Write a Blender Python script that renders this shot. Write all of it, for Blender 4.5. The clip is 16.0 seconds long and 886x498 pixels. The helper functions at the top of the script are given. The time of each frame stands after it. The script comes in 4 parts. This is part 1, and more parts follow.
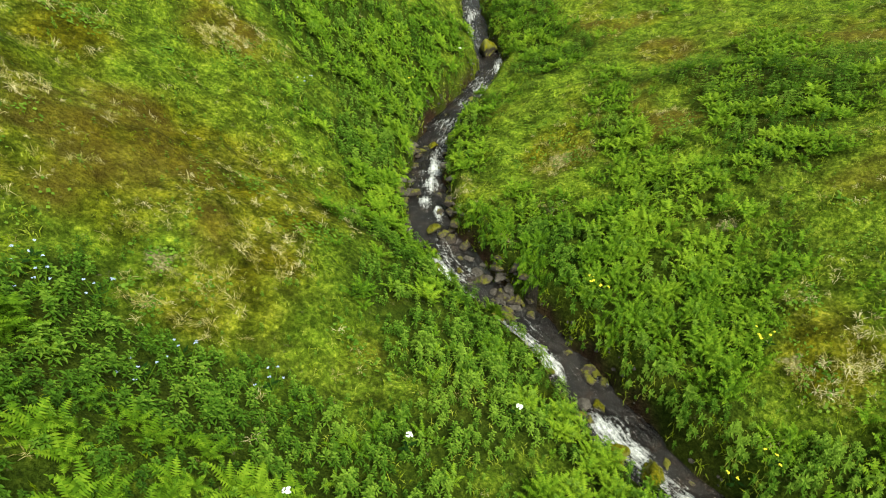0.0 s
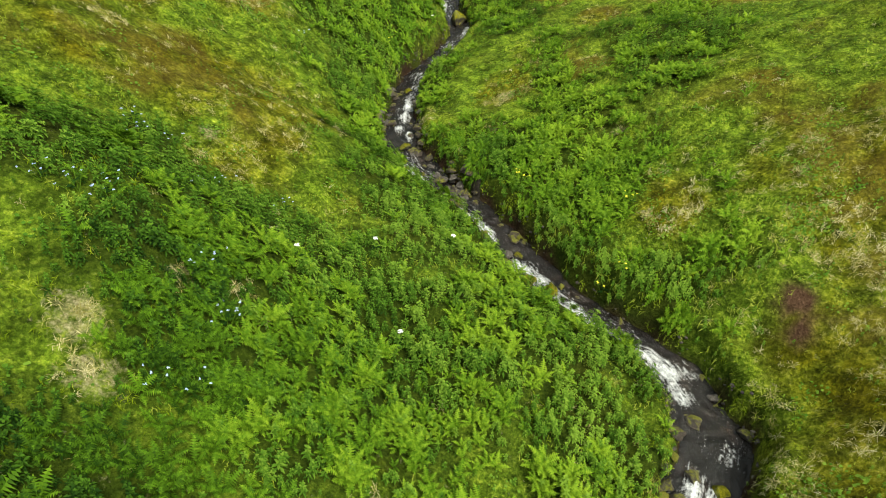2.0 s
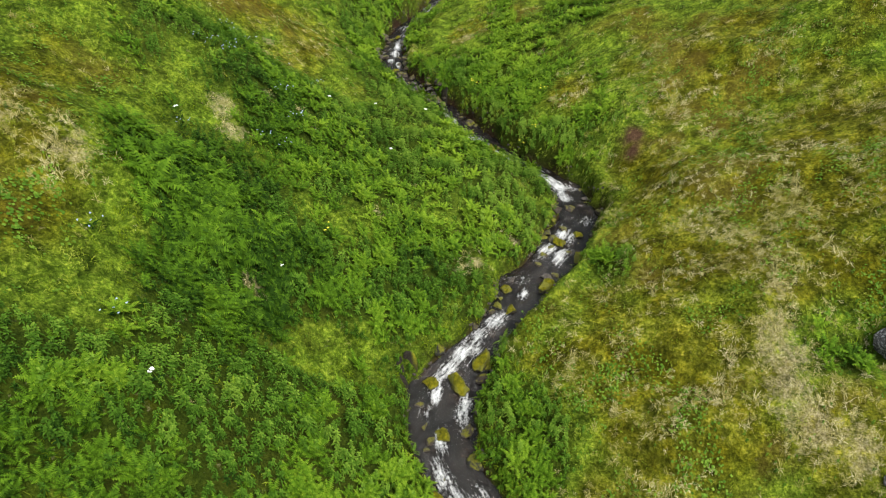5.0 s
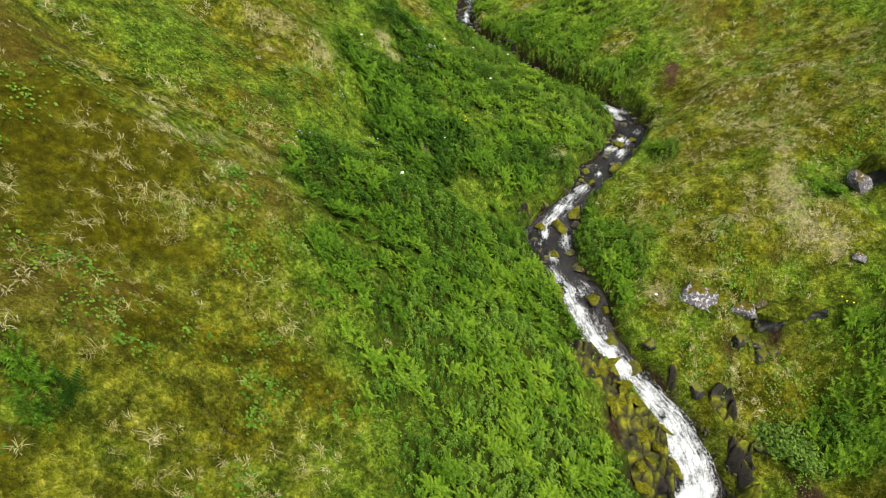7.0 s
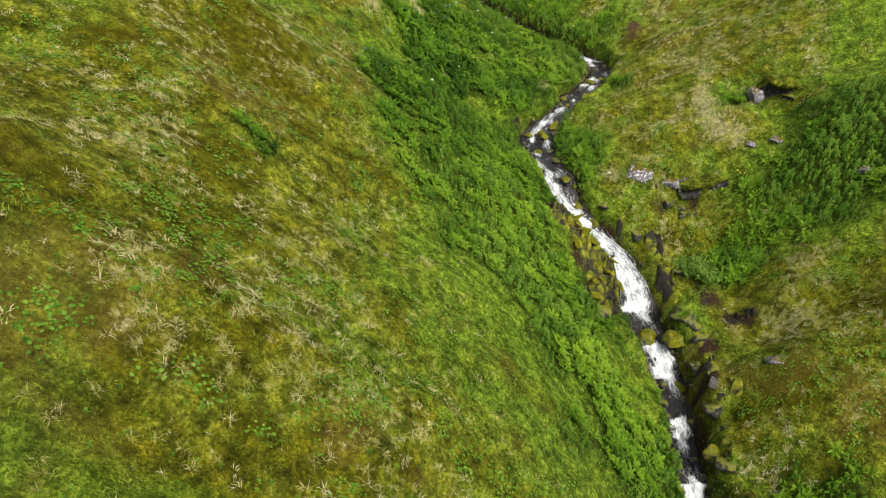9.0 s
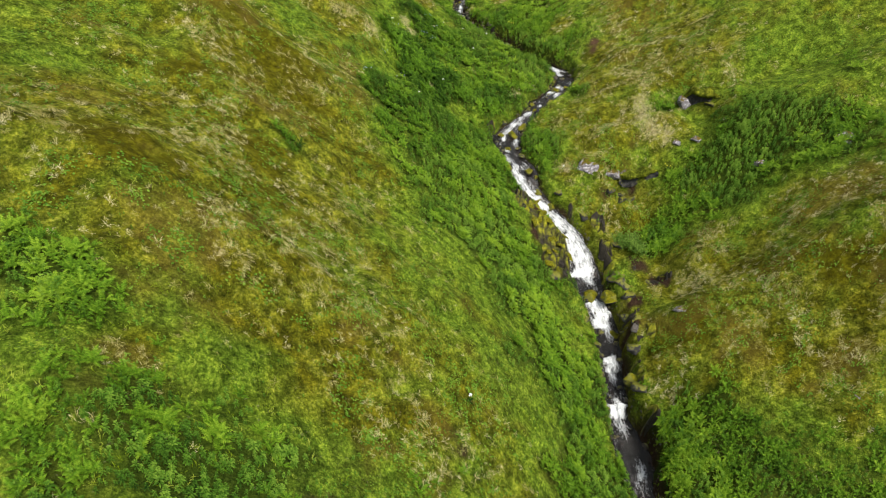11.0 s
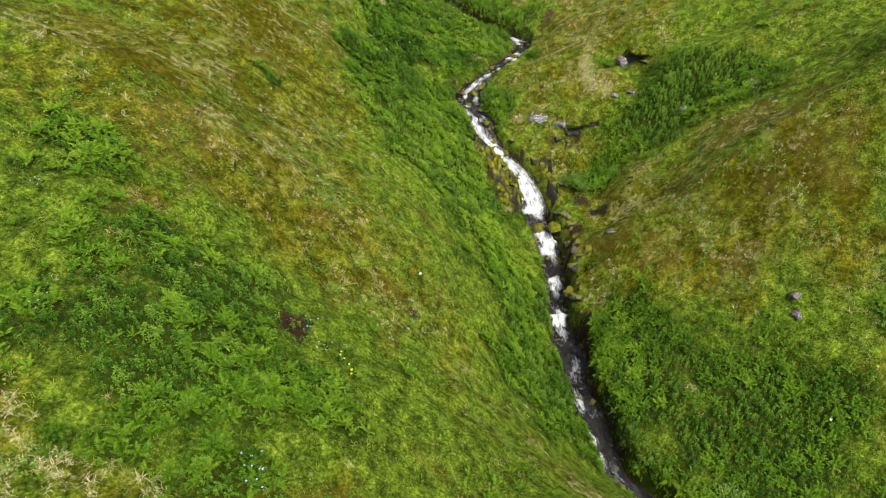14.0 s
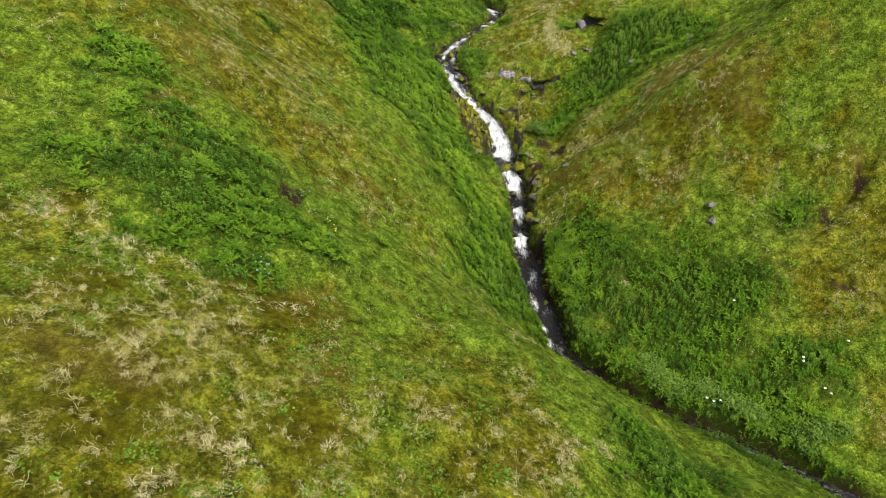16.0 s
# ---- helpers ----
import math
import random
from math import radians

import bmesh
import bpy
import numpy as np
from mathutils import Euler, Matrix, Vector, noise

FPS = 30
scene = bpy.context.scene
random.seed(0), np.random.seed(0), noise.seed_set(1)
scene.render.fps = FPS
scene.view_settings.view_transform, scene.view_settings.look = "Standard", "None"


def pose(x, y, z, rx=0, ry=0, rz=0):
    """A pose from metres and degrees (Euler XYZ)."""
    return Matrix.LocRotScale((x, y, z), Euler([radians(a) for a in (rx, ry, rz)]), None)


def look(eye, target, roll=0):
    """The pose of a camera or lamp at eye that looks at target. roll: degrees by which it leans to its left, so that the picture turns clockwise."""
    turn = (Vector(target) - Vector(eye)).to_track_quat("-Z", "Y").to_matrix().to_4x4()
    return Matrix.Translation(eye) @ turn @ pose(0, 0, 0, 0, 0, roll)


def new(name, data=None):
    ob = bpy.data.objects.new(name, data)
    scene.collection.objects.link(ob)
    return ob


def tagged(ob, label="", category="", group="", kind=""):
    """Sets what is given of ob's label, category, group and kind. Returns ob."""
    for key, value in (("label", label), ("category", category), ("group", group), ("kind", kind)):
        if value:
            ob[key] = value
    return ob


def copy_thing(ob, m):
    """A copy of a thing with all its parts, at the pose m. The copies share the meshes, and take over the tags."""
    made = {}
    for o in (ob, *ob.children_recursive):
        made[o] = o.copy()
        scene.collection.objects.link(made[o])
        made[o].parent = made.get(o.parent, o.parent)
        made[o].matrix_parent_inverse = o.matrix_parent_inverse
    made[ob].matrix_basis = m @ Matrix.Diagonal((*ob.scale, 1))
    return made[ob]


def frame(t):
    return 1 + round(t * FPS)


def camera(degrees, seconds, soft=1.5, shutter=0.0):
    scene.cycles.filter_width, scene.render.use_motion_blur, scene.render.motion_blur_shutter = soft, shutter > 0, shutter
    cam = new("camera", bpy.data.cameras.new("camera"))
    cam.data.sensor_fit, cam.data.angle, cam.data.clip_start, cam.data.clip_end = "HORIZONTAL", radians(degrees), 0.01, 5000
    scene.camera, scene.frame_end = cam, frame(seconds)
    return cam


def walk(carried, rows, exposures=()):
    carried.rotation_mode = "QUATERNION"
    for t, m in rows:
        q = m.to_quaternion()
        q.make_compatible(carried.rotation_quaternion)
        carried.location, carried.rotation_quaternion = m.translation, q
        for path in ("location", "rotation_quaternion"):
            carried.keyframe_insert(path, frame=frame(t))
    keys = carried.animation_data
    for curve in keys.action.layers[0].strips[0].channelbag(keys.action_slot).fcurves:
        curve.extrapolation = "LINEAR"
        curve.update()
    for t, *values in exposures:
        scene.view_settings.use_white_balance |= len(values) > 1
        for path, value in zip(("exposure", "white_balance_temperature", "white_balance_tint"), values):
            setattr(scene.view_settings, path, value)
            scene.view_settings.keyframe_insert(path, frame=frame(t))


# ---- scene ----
cam = camera(77.6, 16.0, soft=1.15)
PATH = [
    (0, (-0.027, -0.05, 8.959), (-0.028, 1.591, 7.815), 0.5),
    (0.5, (0.126, -0.973, 8.917), (0.126, 0.667, 7.771), 0.4),
    (1, (0.331, -2.121, 8.901), (0.332, -0.482, 7.755), 0.3),
    (1.5, (0.588, -3.468, 8.949), (0.591, -1.83, 7.801), 0.2),
    (2, (0.876, -4.679, 9.033), (0.881, -3.043, 7.882), 0.3),
    (2.5, (1.269, -5.835, 9.144), (1.275, -4.201, 7.991), 0.2),
    (3, (1.75, -7.015, 9.208), (1.754, -5.381, 8.055), 0.1),
    (3.2, (1.924, -7.5, 9.197), (1.931, -5.865, 8.045), 0.2),
    (5.3, (1.286, -13.657, 9.238), (1.307, -12.022, 8.086), 0.2),
    (5.5, (0.949, -14.319, 9.256), (0.968, -12.683, 8.106), 0.1),
    (6, (-0.107, -15.989, 9.238), (-0.088, -14.355, 8.085), -0.0),
    (6.5, (-1.221, -17.612, 9.23), (-1.207, -15.977, 8.078), -0.2),
    (7, (-1.931, -19.273, 9.28), (-1.919, -17.639, 8.128), -0.3),
    (7.5, (-2.262, -21.052, 9.343), (-2.252, -19.417, 8.191), -0.4),
    (8, (-2.451, -22.933, 9.392), (-2.443, -21.298, 8.24), -0.4),
    (8.5, (-2.572, -24.935, 9.384), (-2.563, -23.302, 8.23), -0.3),
    (9, (-2.617, -26.981, 9.473), (-2.606, -25.348, 8.319), -0.3),
    (9.2, (-2.576, -27.819, 9.494), (-2.564, -26.187, 8.337), -0.2),
    (11.3, (-1.721, -32.014, 12.04), (-1.728, -30.388, 10.876), -0.7),
    (11.5, (-1.71, -32.14, 12.111), (-1.719, -30.51, 10.952), -0.8),
    (12, (-1.658, -32.588, 11.981), (-1.641, -30.957, 10.823), -0.6),
    (12.5, (-1.5, -33.308, 11.493), (-1.465, -31.679, 10.333), -0.4),
    (13, (-1.231, -34.222, 11.205), (-1.194, -32.595, 10.043), -0.3),
    (13.5, (-0.932, -35.276, 11.116), (-0.895, -33.649, 9.954), -0.3),
    (14, (-0.625, -36.458, 11.12), (-0.588, -34.831, 9.957), -0.3),
    (14.5, (-0.356, -37.729, 11.2), (-0.317, -36.102, 10.038), -0.3),
    (15, (-0.146, -39.116, 11.265), (-0.106, -37.488, 10.104), -0.4),
    (15.5, (0.074, -40.6, 10.957), (0.117, -38.973, 9.795), -0.4),
    (16, (0.359, -41.922, 10.494), (0.402, -40.297, 9.328), -0.4),
]
walk(cam, [(t, look(eye, target, roll)) for t, eye, target, roll in PATH],
     [(0, 1.13, 7000, -6), (1.5, 1.11, 7000, -4), (3.2, 1.03, 6550, 4), (5.5, 0.96, 6500, 7), (16, 0.95, 6500, 9)])

# ---- world and light: bright overcast ----
world = bpy.data.worlds.new("overcast_sky")
scene.world = world
world.use_nodes = True
wn, wl = world.node_tree.nodes, world.node_tree.links
sky = wn.new("ShaderNodeTexSky")
sky.sky_type = "NISHITA"
sky.sun_disc = False
SUN_EL, SUN_AZ = radians(52), radians(141)
sky.sun_elevation, sky.sun_rotation = SUN_EL, SUN_AZ
sky.air_density, sky.dust_density, sky.ozone_density = 1.0, 3.0, 1.0
cloud = wn.new("ShaderNodeMix")
cloud.data_type = "RGBA"
cloud.inputs[0].default_value = 0.6
cloud.inputs[7].default_value = (6.4, 6.6, 6.8, 1)
wl.new(sky.outputs[0], cloud.inputs[6])
wl.new(cloud.outputs[2], wn["Background"].inputs[0])
wn["Background"].inputs[1].default_value = 0.1
sun = new("sun", bpy.data.lights.new("sun", "SUN"))
sun.data.energy, sun.data.angle, sun.data.color = 2.8, radians(24), (1.0, 0.95, 0.86)
sun.matrix_world = look((0, 0, 60), (-60 * math.sin(SUN_AZ) / math.tan(SUN_EL), -60 * math.cos(SUN_AZ) / math.tan(SUN_EL), 0))

# ---- materials ----
def material(name, rough=0.8, spec=0.3):
    m = bpy.data.materials.new(name)
    m.use_nodes = True
    b = m.node_tree.nodes["Principled BSDF"]
    b.inputs["Roughness"].default_value = rough
    b.inputs["Specular IOR Level"].default_value = spec
    return m, m.node_tree.nodes, m.node_tree.links, b


def noise_node(n, l, scale, detail=4.0, rough=0.55, source=None):
    t = n.new("ShaderNodeTexNoise")
    t.inputs["Scale"].default_value, t.inputs["Detail"].default_value, t.inputs["Roughness"].default_value = scale, detail, rough
    if source is None:
        source = n.new("ShaderNodeTexCoord").outputs["Object"]
    l.new(source, t.inputs["Vector"])
    return t.outputs["Fac"]


def ramp(n, l, source, stops):
    r = n.new("ShaderNodeValToRGB")
    el = r.color_ramp.elements
    while len(el) < len(stops):
        el.new(0.5)
    for e, (p, c) in zip(el, stops):
        e.position, e.color = p, (*c, 1) if len(c) == 3 else c
    l.new(source, r.inputs[0])
    return r.outputs[0]


def blend(n, l, fac, a, b, how="MIX"):
    x = n.new("ShaderNodeMix")
    x.data_type, x.blend_type = "RGBA", how
    for socket, v in ((x.inputs[0], fac), (x.inputs[6], a), (x.inputs[7], b)):
        if isinstance(v, bpy.types.NodeSocket):
            l.new(v, socket)
        elif isinstance(v, tuple):
            socket.default_value = (*v, 1)
        else:
            socket.default_value = v
    return x.outputs[2]


def bump(n, l, b, height, strength=0.5, distance=0.05):
    k = n.new("ShaderNodeBump")
    k.inputs["Strength"].default_value, k.inputs["Distance"].default_value = strength, distance
    l.new(height, k.inputs["Height"])
    l.new(k.outputs[0], b.inputs["Normal"])


def attribute(n, name):
    a = n.new("ShaderNodeAttribute")
    a.attribute_name = name
    return a.outputs["Fac"]


def turf_material():
    m, n, l, b = material("turf", 0.95, 0.05)
    fine, mid = noise_node(n, l, 11, 8, 0.8), noise_node(n, l, 0.9, 6, 0.6)
    green = ramp(n, l, fine, [(0.32, (0.018, 0.034, 0.004)), (0.5, (0.072, 0.118, 0.009)), (0.68, (0.2, 0.25, 0.03))])
    olive = ramp(n, l, fine, [(0.3, (0.028, 0.033, 0.003)), (0.5, (0.098, 0.108, 0.008)), (0.72, (0.24, 0.225, 0.045))])
    moss = ramp(n, l, fine, [(0.3, (0.026, 0.026, 0.002)), (0.55, (0.078, 0.076, 0.004)), (0.75, (0.17, 0.165, 0.018))])
    dry = blend(n, l, ramp(n, l, mid, [(0.44, (0, 0, 0)), (0.58, (1, 1, 1))]), olive, moss)
    grass = blend(n, l, attribute(n, "dry"), green, dry)
    mottle = noise_node(n, l, 2.6, 5, 0.65)
    grass = blend(n, l, 1.0, grass, ramp(n, l, mottle, [(0.33, (0.34, 0.37, 0.3)), (0.5, (0.98, 1.0, 0.93)), (0.65, (2.0, 1.9, 1.75))]), "MULTIPLY")
    leafy = n.new("ShaderNodeTexVoronoi")
    leafy.inputs["Scale"].default_value, leafy.inputs["Randomness"].default_value = 21, 1
    warp = n.new("ShaderNodeTexNoise")
    warp.inputs["Scale"].default_value, warp.inputs["Detail"].default_value = 9, 3
    where = n.new("ShaderNodeTexCoord").outputs["Object"]
    l.new(where, warp.inputs["Vector"])
    l.new(blend(n, l, 0.12, where, warp.outputs["Color"], "ADD"), leafy.inputs["Vector"])
    shred = n.new("ShaderNodeSeparateColor")
    l.new(leafy.outputs["Color"], shred.inputs[0])
    leaf = ramp(n, l, shred.outputs[0], [(0.0, (0.3, 0.33, 0.3)), (0.45, (0.9, 0.95, 0.9)), (1.0, (1.9, 1.75, 1.7))])
    grass = blend(n, l, 0.5, grass, leaf, "MULTIPLY")
    # litter under lush stands, darkened to carry the shade in their gaps
    shaded_litter = ramp(n, l, fine, [(0.3, (0.008, 0.013, 0.002)), (0.55, (0.03, 0.05, 0.005)), (0.75, (0.075, 0.105, 0.012))])
    grass = blend(n, l, attribute(n, "lush"), grass, shaded_litter)
    cushion = ramp(n, l, noise_node(n, l, 5, 6, 0.7), [(0.3, (0.02, 0.018, 0.001)), (0.5, (0.06, 0.056, 0.002)), (0.7, (0.14, 0.13, 0.006))])
    grass = blend(n, l, attribute(n, "mossy"), grass, cushion)
    rust = ramp(n, l, fine, [(0.3, (0.05, 0.032, 0.006)), (0.6, (0.14, 0.095, 0.02)), (0.8, (0.26, 0.2, 0.06))])
    grass = blend(n, l, attribute(n, "rust"), grass, rust)
    thatch = ramp(n, l, noise_node(n, l, 24, 4, 0.7), [(0.3, (0.17, 0.13, 0.055)), (0.5, (0.42, 0.35, 0.19)), (0.75, (0.68, 0.6, 0.4))])
    torn = n.new("ShaderNodeMath")
    torn.operation = "MULTIPLY_ADD"
    l.new(noise_node(n, l, 6, 6, 0.75), torn.inputs[0])
    torn.inputs[1].default_value = 1.0
    l.new(attribute(n, "thatch"), torn.inputs[2])
    grass = blend(n, l, ramp(n, l, torn.outputs[0], [(0.2, (0, 0, 0)), (0.62, (0, 0, 0)), (0.95, (0.85, 0.85, 0.85))]), grass, thatch)
    # bank soil, darkened so that the undercut's shadow is in its colour
    shaded_soil = ramp(n, l, fine, [(0.3, (0.008, 0.005, 0.003)), (0.55, (0.04, 0.023, 0.014)), (0.8, (0.12, 0.075, 0.05))])
    earth = ramp(n, l, fine, [(0.3, (0.02, 0.011, 0.006)), (0.5, (0.07, 0.038, 0.022)), (0.75, (0.16, 0.095, 0.06))])
    ground = blend(n, l, attribute(n, "earth"), blend(n, l, attribute(n, "shaded_soil"), grass, shaded_soil), earth)
    l.new(ground, b.inputs["Base Color"])
    bump(n, l, b, blend(n, l, 0.35, fine, leafy.outputs["Distance"]), 0.9, 0.13)
    return m


def water_material():
    m, n, l, b = material("water", 0.1, 0.5)
    tex = n.new("ShaderNodeTexCoord").outputs["Object"]
    flow = n.new("ShaderNodeCombineXYZ")
    l.new(attribute(n, "across"), flow.inputs[0])
    squeeze = n.new("ShaderNodeMath")
    squeeze.operation = "MULTIPLY"
    squeeze.inputs[1].default_value = 0.22
    l.new(attribute(n, "downstream"), squeeze.inputs[0])
    l.new(squeeze.outputs[0], flow.inputs[1])
    streak = noise_node(n, l, 13, 6, 0.75, flow.outputs[0])
    bubble = noise_node(n, l, 15, 6, 0.8, tex)
    rip = noise_node(n, l, 5, 5, 0.7, tex)
    bed = ramp(n, l, noise_node(n, l, 2.2, 8, 0.75, tex), [(0.38, (0.002, 0.0014, 0.001)), (0.52, (0.006, 0.004, 0.003)), (0.68, (0.035, 0.024, 0.018))])
    both = blend(n, l, 0.45, streak, bubble)
    torn = n.new("ShaderNodeMath")
    torn.operation = "MULTIPLY_ADD"
    l.new(both, torn.inputs[0])
    torn.inputs[1].default_value, torn.inputs[2].default_value = 1.9, -0.75
    k = n.new("ShaderNodeMath")
    k.operation = "MULTIPLY_ADD"
    l.new(attribute(n, "foam"), k.inputs[0])
    k.inputs[1].default_value = 0.75
    l.new(torn.outputs[0], k.inputs[2])
    foam = ramp(n, l, k.outputs[0], [(0.5, (0, 0, 0)), (0.62, (0.3, 0.3, 0.3)), (0.88, (1, 1, 1))])
    white = ramp(n, l, both, [(0.3, (0.5, 0.54, 0.57)), (0.55, (0.8, 0.81, 0.82))])
    l.new(blend(n, l, foam, bed, white), b.inputs["Base Color"])
    l.new(ramp(n, l, foam, [(0, (0.07, 0.07, 0.07)), (0.5, (0.7, 0.7, 0.7))]), b.inputs["Roughness"])
    bump(n, l, b, blend(n, l, attribute(n, "foam"), rip, streak), 0.9, 0.14)
    return m


TURF, WATER = turf_material(), water_material()
# Stream line, from its upper reach down: x, y, water level, half width
STREAM_X = [2.2, 1.3, 1.05, 1.2, 1.7, 0.97, 0.1, -0.33, -0.48, -0.45, 0.05, 0.7, 1.46, 2.42, 3.1, 3.95, 5.48, 5.85, 5.8, 5.1, 4.1, 3.5, 2.75, 1.75, 1.55, 1.7, 2.15, 2.45, 3.25, 4.4, 5, 4.94, 5.048, 5.16, 5.512, 5.544, 5.477, 5.392, 5.3, 5.3, 5.313, 5.475, 5.4, 5.6, 5.95, 7.4, 9.1, 11.6, 13.7, 18, 26]
STREAM_Y = [34, 28, 25.5, 22.7, 20.2, 18.2, 16.5, 15, 13.2, 11.4, 10, 9.2, 8.5, 7.25, 5.75, 4.65, 3.25, 2.3, 1.5, 0.1, -1.2, -2.3, -3.15, -4.1, -5, -5.8, -6.7, -7.9, -8.7, -9.75, -11, -11.3, -12.55, -12.8, -13.7, -13.95, -15.15, -15.7, -16.95, -17.15, -17.6, -19.4, -20.6, -22.2, -24.8, -26.6, -27.9, -29.4, -30.8, -34, -42]
STREAM_Z = [6, 4.6, 4.05, 3.45, 2.95, 2.63, 2.4, 2.24, 2.06, 1.88, 1.62, 1.41, 1.22, 1.05, 0.87, 0.76, 0.6, 0.45, 0.43, 0.3, 0.18, 0.15, -0.05, -0.6, -0.76, -0.84, -1.15, -1.85, -2.42, -3.25, -4.4, -4.72, -4.8, -4.9, -5.78, -5.86, -5.95, -6.46, -6.53, -6.6, -7.06, -7.15, -7.33, -7.5, -7.76, -7.9, -7.96, -8.06, -8.15, -8.4, -9]
STREAM_W = [0.392, 0.392, 0.392, 0.448, 0.4704, 0.448, 0.56, 0.4704, 0.4704, 0.5824, 0.7616, 0.6944, 0.6496, 0.616, 0.6496, 0.5824, 0.56, 0.56, 0.728, 0.616, 0.8064, 0.616, 0.504, 0.784, 0.672, 0.56, 0.672, 0.56, 0.504, 0.504, 0.672, 0.7224, 0.6552, 0.5712, 0.553, 0.546, 0.4545, 0.4782, 0.4737, 0.4643, 0.4741, 0.756, 0.504, 0.56, 0.504, 0.504, 0.56, 0.672, 0.672, 0.672, 0.672]
# Valley sides at stations along y: bank step, slope, steepening beyond six metres
SIDE_Y = [26, 18, 11, 5, 0, -5, -10, -15, -20, -25, -31, -38]
LEFT_BANK = [0.47, 0.50, 0.50, 0.26, 0.02, 0.14, 0.09, 0.25, 0.52, 0.48, 0.34, 0.34]
LEFT_SLOPE = [0.95, 0.84, 0.68, 0.41, 0.39, 0.67, 0.78, 0.89, 1.06, 0.96, 0.67, 0.42]
LEFT_BEND = [-0.00, 0.03, 0.07, 0.10, 0.11, 0.07, -0.01, -0.08, -0.12, -0.11, -0.08, -0.04]
RIGHT_BANK = [0.4, 0.4, 0.42, 0.54, 0.5, 0.16, 0.31, 1.08, 1.25, 0.86, 0.53, 0.24]
RIGHT_SLOPE = [0.22, 0.22, 0.27, 0.47, 0.48, 0.23, 0.48, 0.82, 0.56, 0.27, 0.16, 0.09]
RIGHT_BEND = [-0.00, 0.00, 0.01, 0.02, 0.03, 0.05, 0.06, 0.04, 0.00, -0.01, -0.01, -0.01]

# Lush fern and herb patches, and pale dry-grass patches: x, y, radius
LUSH = [(11.5, -24.5, 3.6), (12.0, -8.8, 2.5), (-1.0, 2.0, 3.6), (-1.5, -10.5, 3.6), (-5.5, -27.5, 3.6), (8.0, -21.0, 3.6), (-2.0, 15.5, 3.6), (7.5, 13.5, 2.6),
        (13.0, -28.5, 2.6), (2.5, 7.0, 3.6), (16.0, -22.5, 1.8), (-3.0, -2.5, 2.6), (1.5, -15.5, 1.8), (2.5, 22.0, 1.8), (7.0, -33.5, 1.8), (9.3, -5.0, 0.95),
        (3.5, 18.5, 1.2), (-4.5, -7.5, 1.8), (-9.0, -23.5, 1.2), (8.3, -10.6, 1.0), (3.5, -6.0, 1.2), (-4.5, 4.0, 1.8), (14.0, -10.0, 1.8), (6.0, -1.5, 0.8),
        (4.5, 13.0, 0.8), (3.5, -16.5, 0.8), (-7.0, -14.5, 0.8), (-4.5, -30.5, 1.2), (10.0, 13.5, 1.2), (0.0, -3.0, 0.8), (5.5, 4.5, 0.8), (-1.5, -7.5, 3.6), (2.2, 3.2, 2.4), (3.7, 1.0, 1.8), (0.8, -1.4, 1.8), (3.0, 9.0, 1.6), (4.5, 7.6, 1.4), (6.0, 4.3, 1.2),
        (1.0, -13.0, 2.6), (2.6, -18.0, 2.2), (3.4, -22.0, 1.8)]
STRAW = [(6.9, -9.6, 1.5), (9.3, -13.2, 1.8), (6.2, -6.2, 1.4), (10.5, -18.5, 1.6), (-8.0, -17.5, 3.6), (-4.0, -34.5, 3.6), (10.0, -17.0, 3.6), (9.5, -0.5, 3.6), (-5.0, -22.0, 2.6), (-7.5, -12.5, 3.6), (17.5, -23.5, 2.6), (-4.5, 8.5, 2.2),
         (6.5, -5.0, 1.8), (9.5, 5.5, 1.7), (-6.5, -3.5, 1.8), (15.0, -20.0, 1.2), (1.5, -34.0, 1.8), (-8.5, -31.0, 1.2), (-6.0, -7.5, 1.2), (-8.5, -22.0, 1.2),
         (-11.5, -18.0, 1.2), (-7.0, 10.5, 0.8), (9.0, -6.5, 0.8), (-3.5, 6.0, 0.8), (11.5, 6.5, 0.8), (4.5, -7.0, 0.8), (6.0, 6.0, 0.8), (-7.0, -34.0, 1.2),
         (17.5, -25.5, 1.2), (-2.5, -23.0, 0.8), (-5.0, -13.5, 1.2), (3.0, 13.0, 0.8), (7.5, -16.5, 1.2), (-5.0, 13.5, 0.8), (7.0, 18.0, 0.8), (5.5, 13.0, 0.8), (10.6, -13.7, 1.1), (12.6, -12.7, 1.1)]

# ---- the lie of the land ----
S_Y = np.array(STREAM_Y[::-1])


def along(values, y):
    return np.interp(y, S_Y, np.array(values[::-1]))


FALL_Y = np.arange(-60, 60, 0.25)
FALL_Z = np.convolve(np.pad(along(STREAM_Z, FALL_Y), 12, "edge"), np.hanning(27)[1:-1] / np.hanning(27).sum(), "valid")


def side(values, y):
    return np.interp(-y, -np.array(SIDE_Y), np.array(values))


def hashed(i, j, seed):
    h = (i * 374761393 + j * 668265263 + seed * 2147483647) & 0xFFFFFFFF
    h = ((h ^ (h >> 13)) * 1274126177) & 0xFFFFFFFF
    return ((h ^ (h >> 16)) & 0xFFFF) / 65535.0


def value_noise(x, y, size, seed=1):
    """Smooth noise from 0 to 1 whose lumps are about size metres across."""
    x, y = np.asarray(x, float) / size, np.asarray(y, float) / size
    i, j = np.floor(x).astype(np.int64), np.floor(y).astype(np.int64)
    u, v = x - i, y - j
    u, v = u * u * (3 - 2 * u), v * v * (3 - 2 * v)
    a, b = hashed(i, j, seed), hashed(i + 1, j, seed)
    c, d = hashed(i, j + 1, seed), hashed(i + 1, j + 1, seed)
    return (a * (1 - u) + b * u) * (1 - v) + (c * (1 - u) + d * u) * v


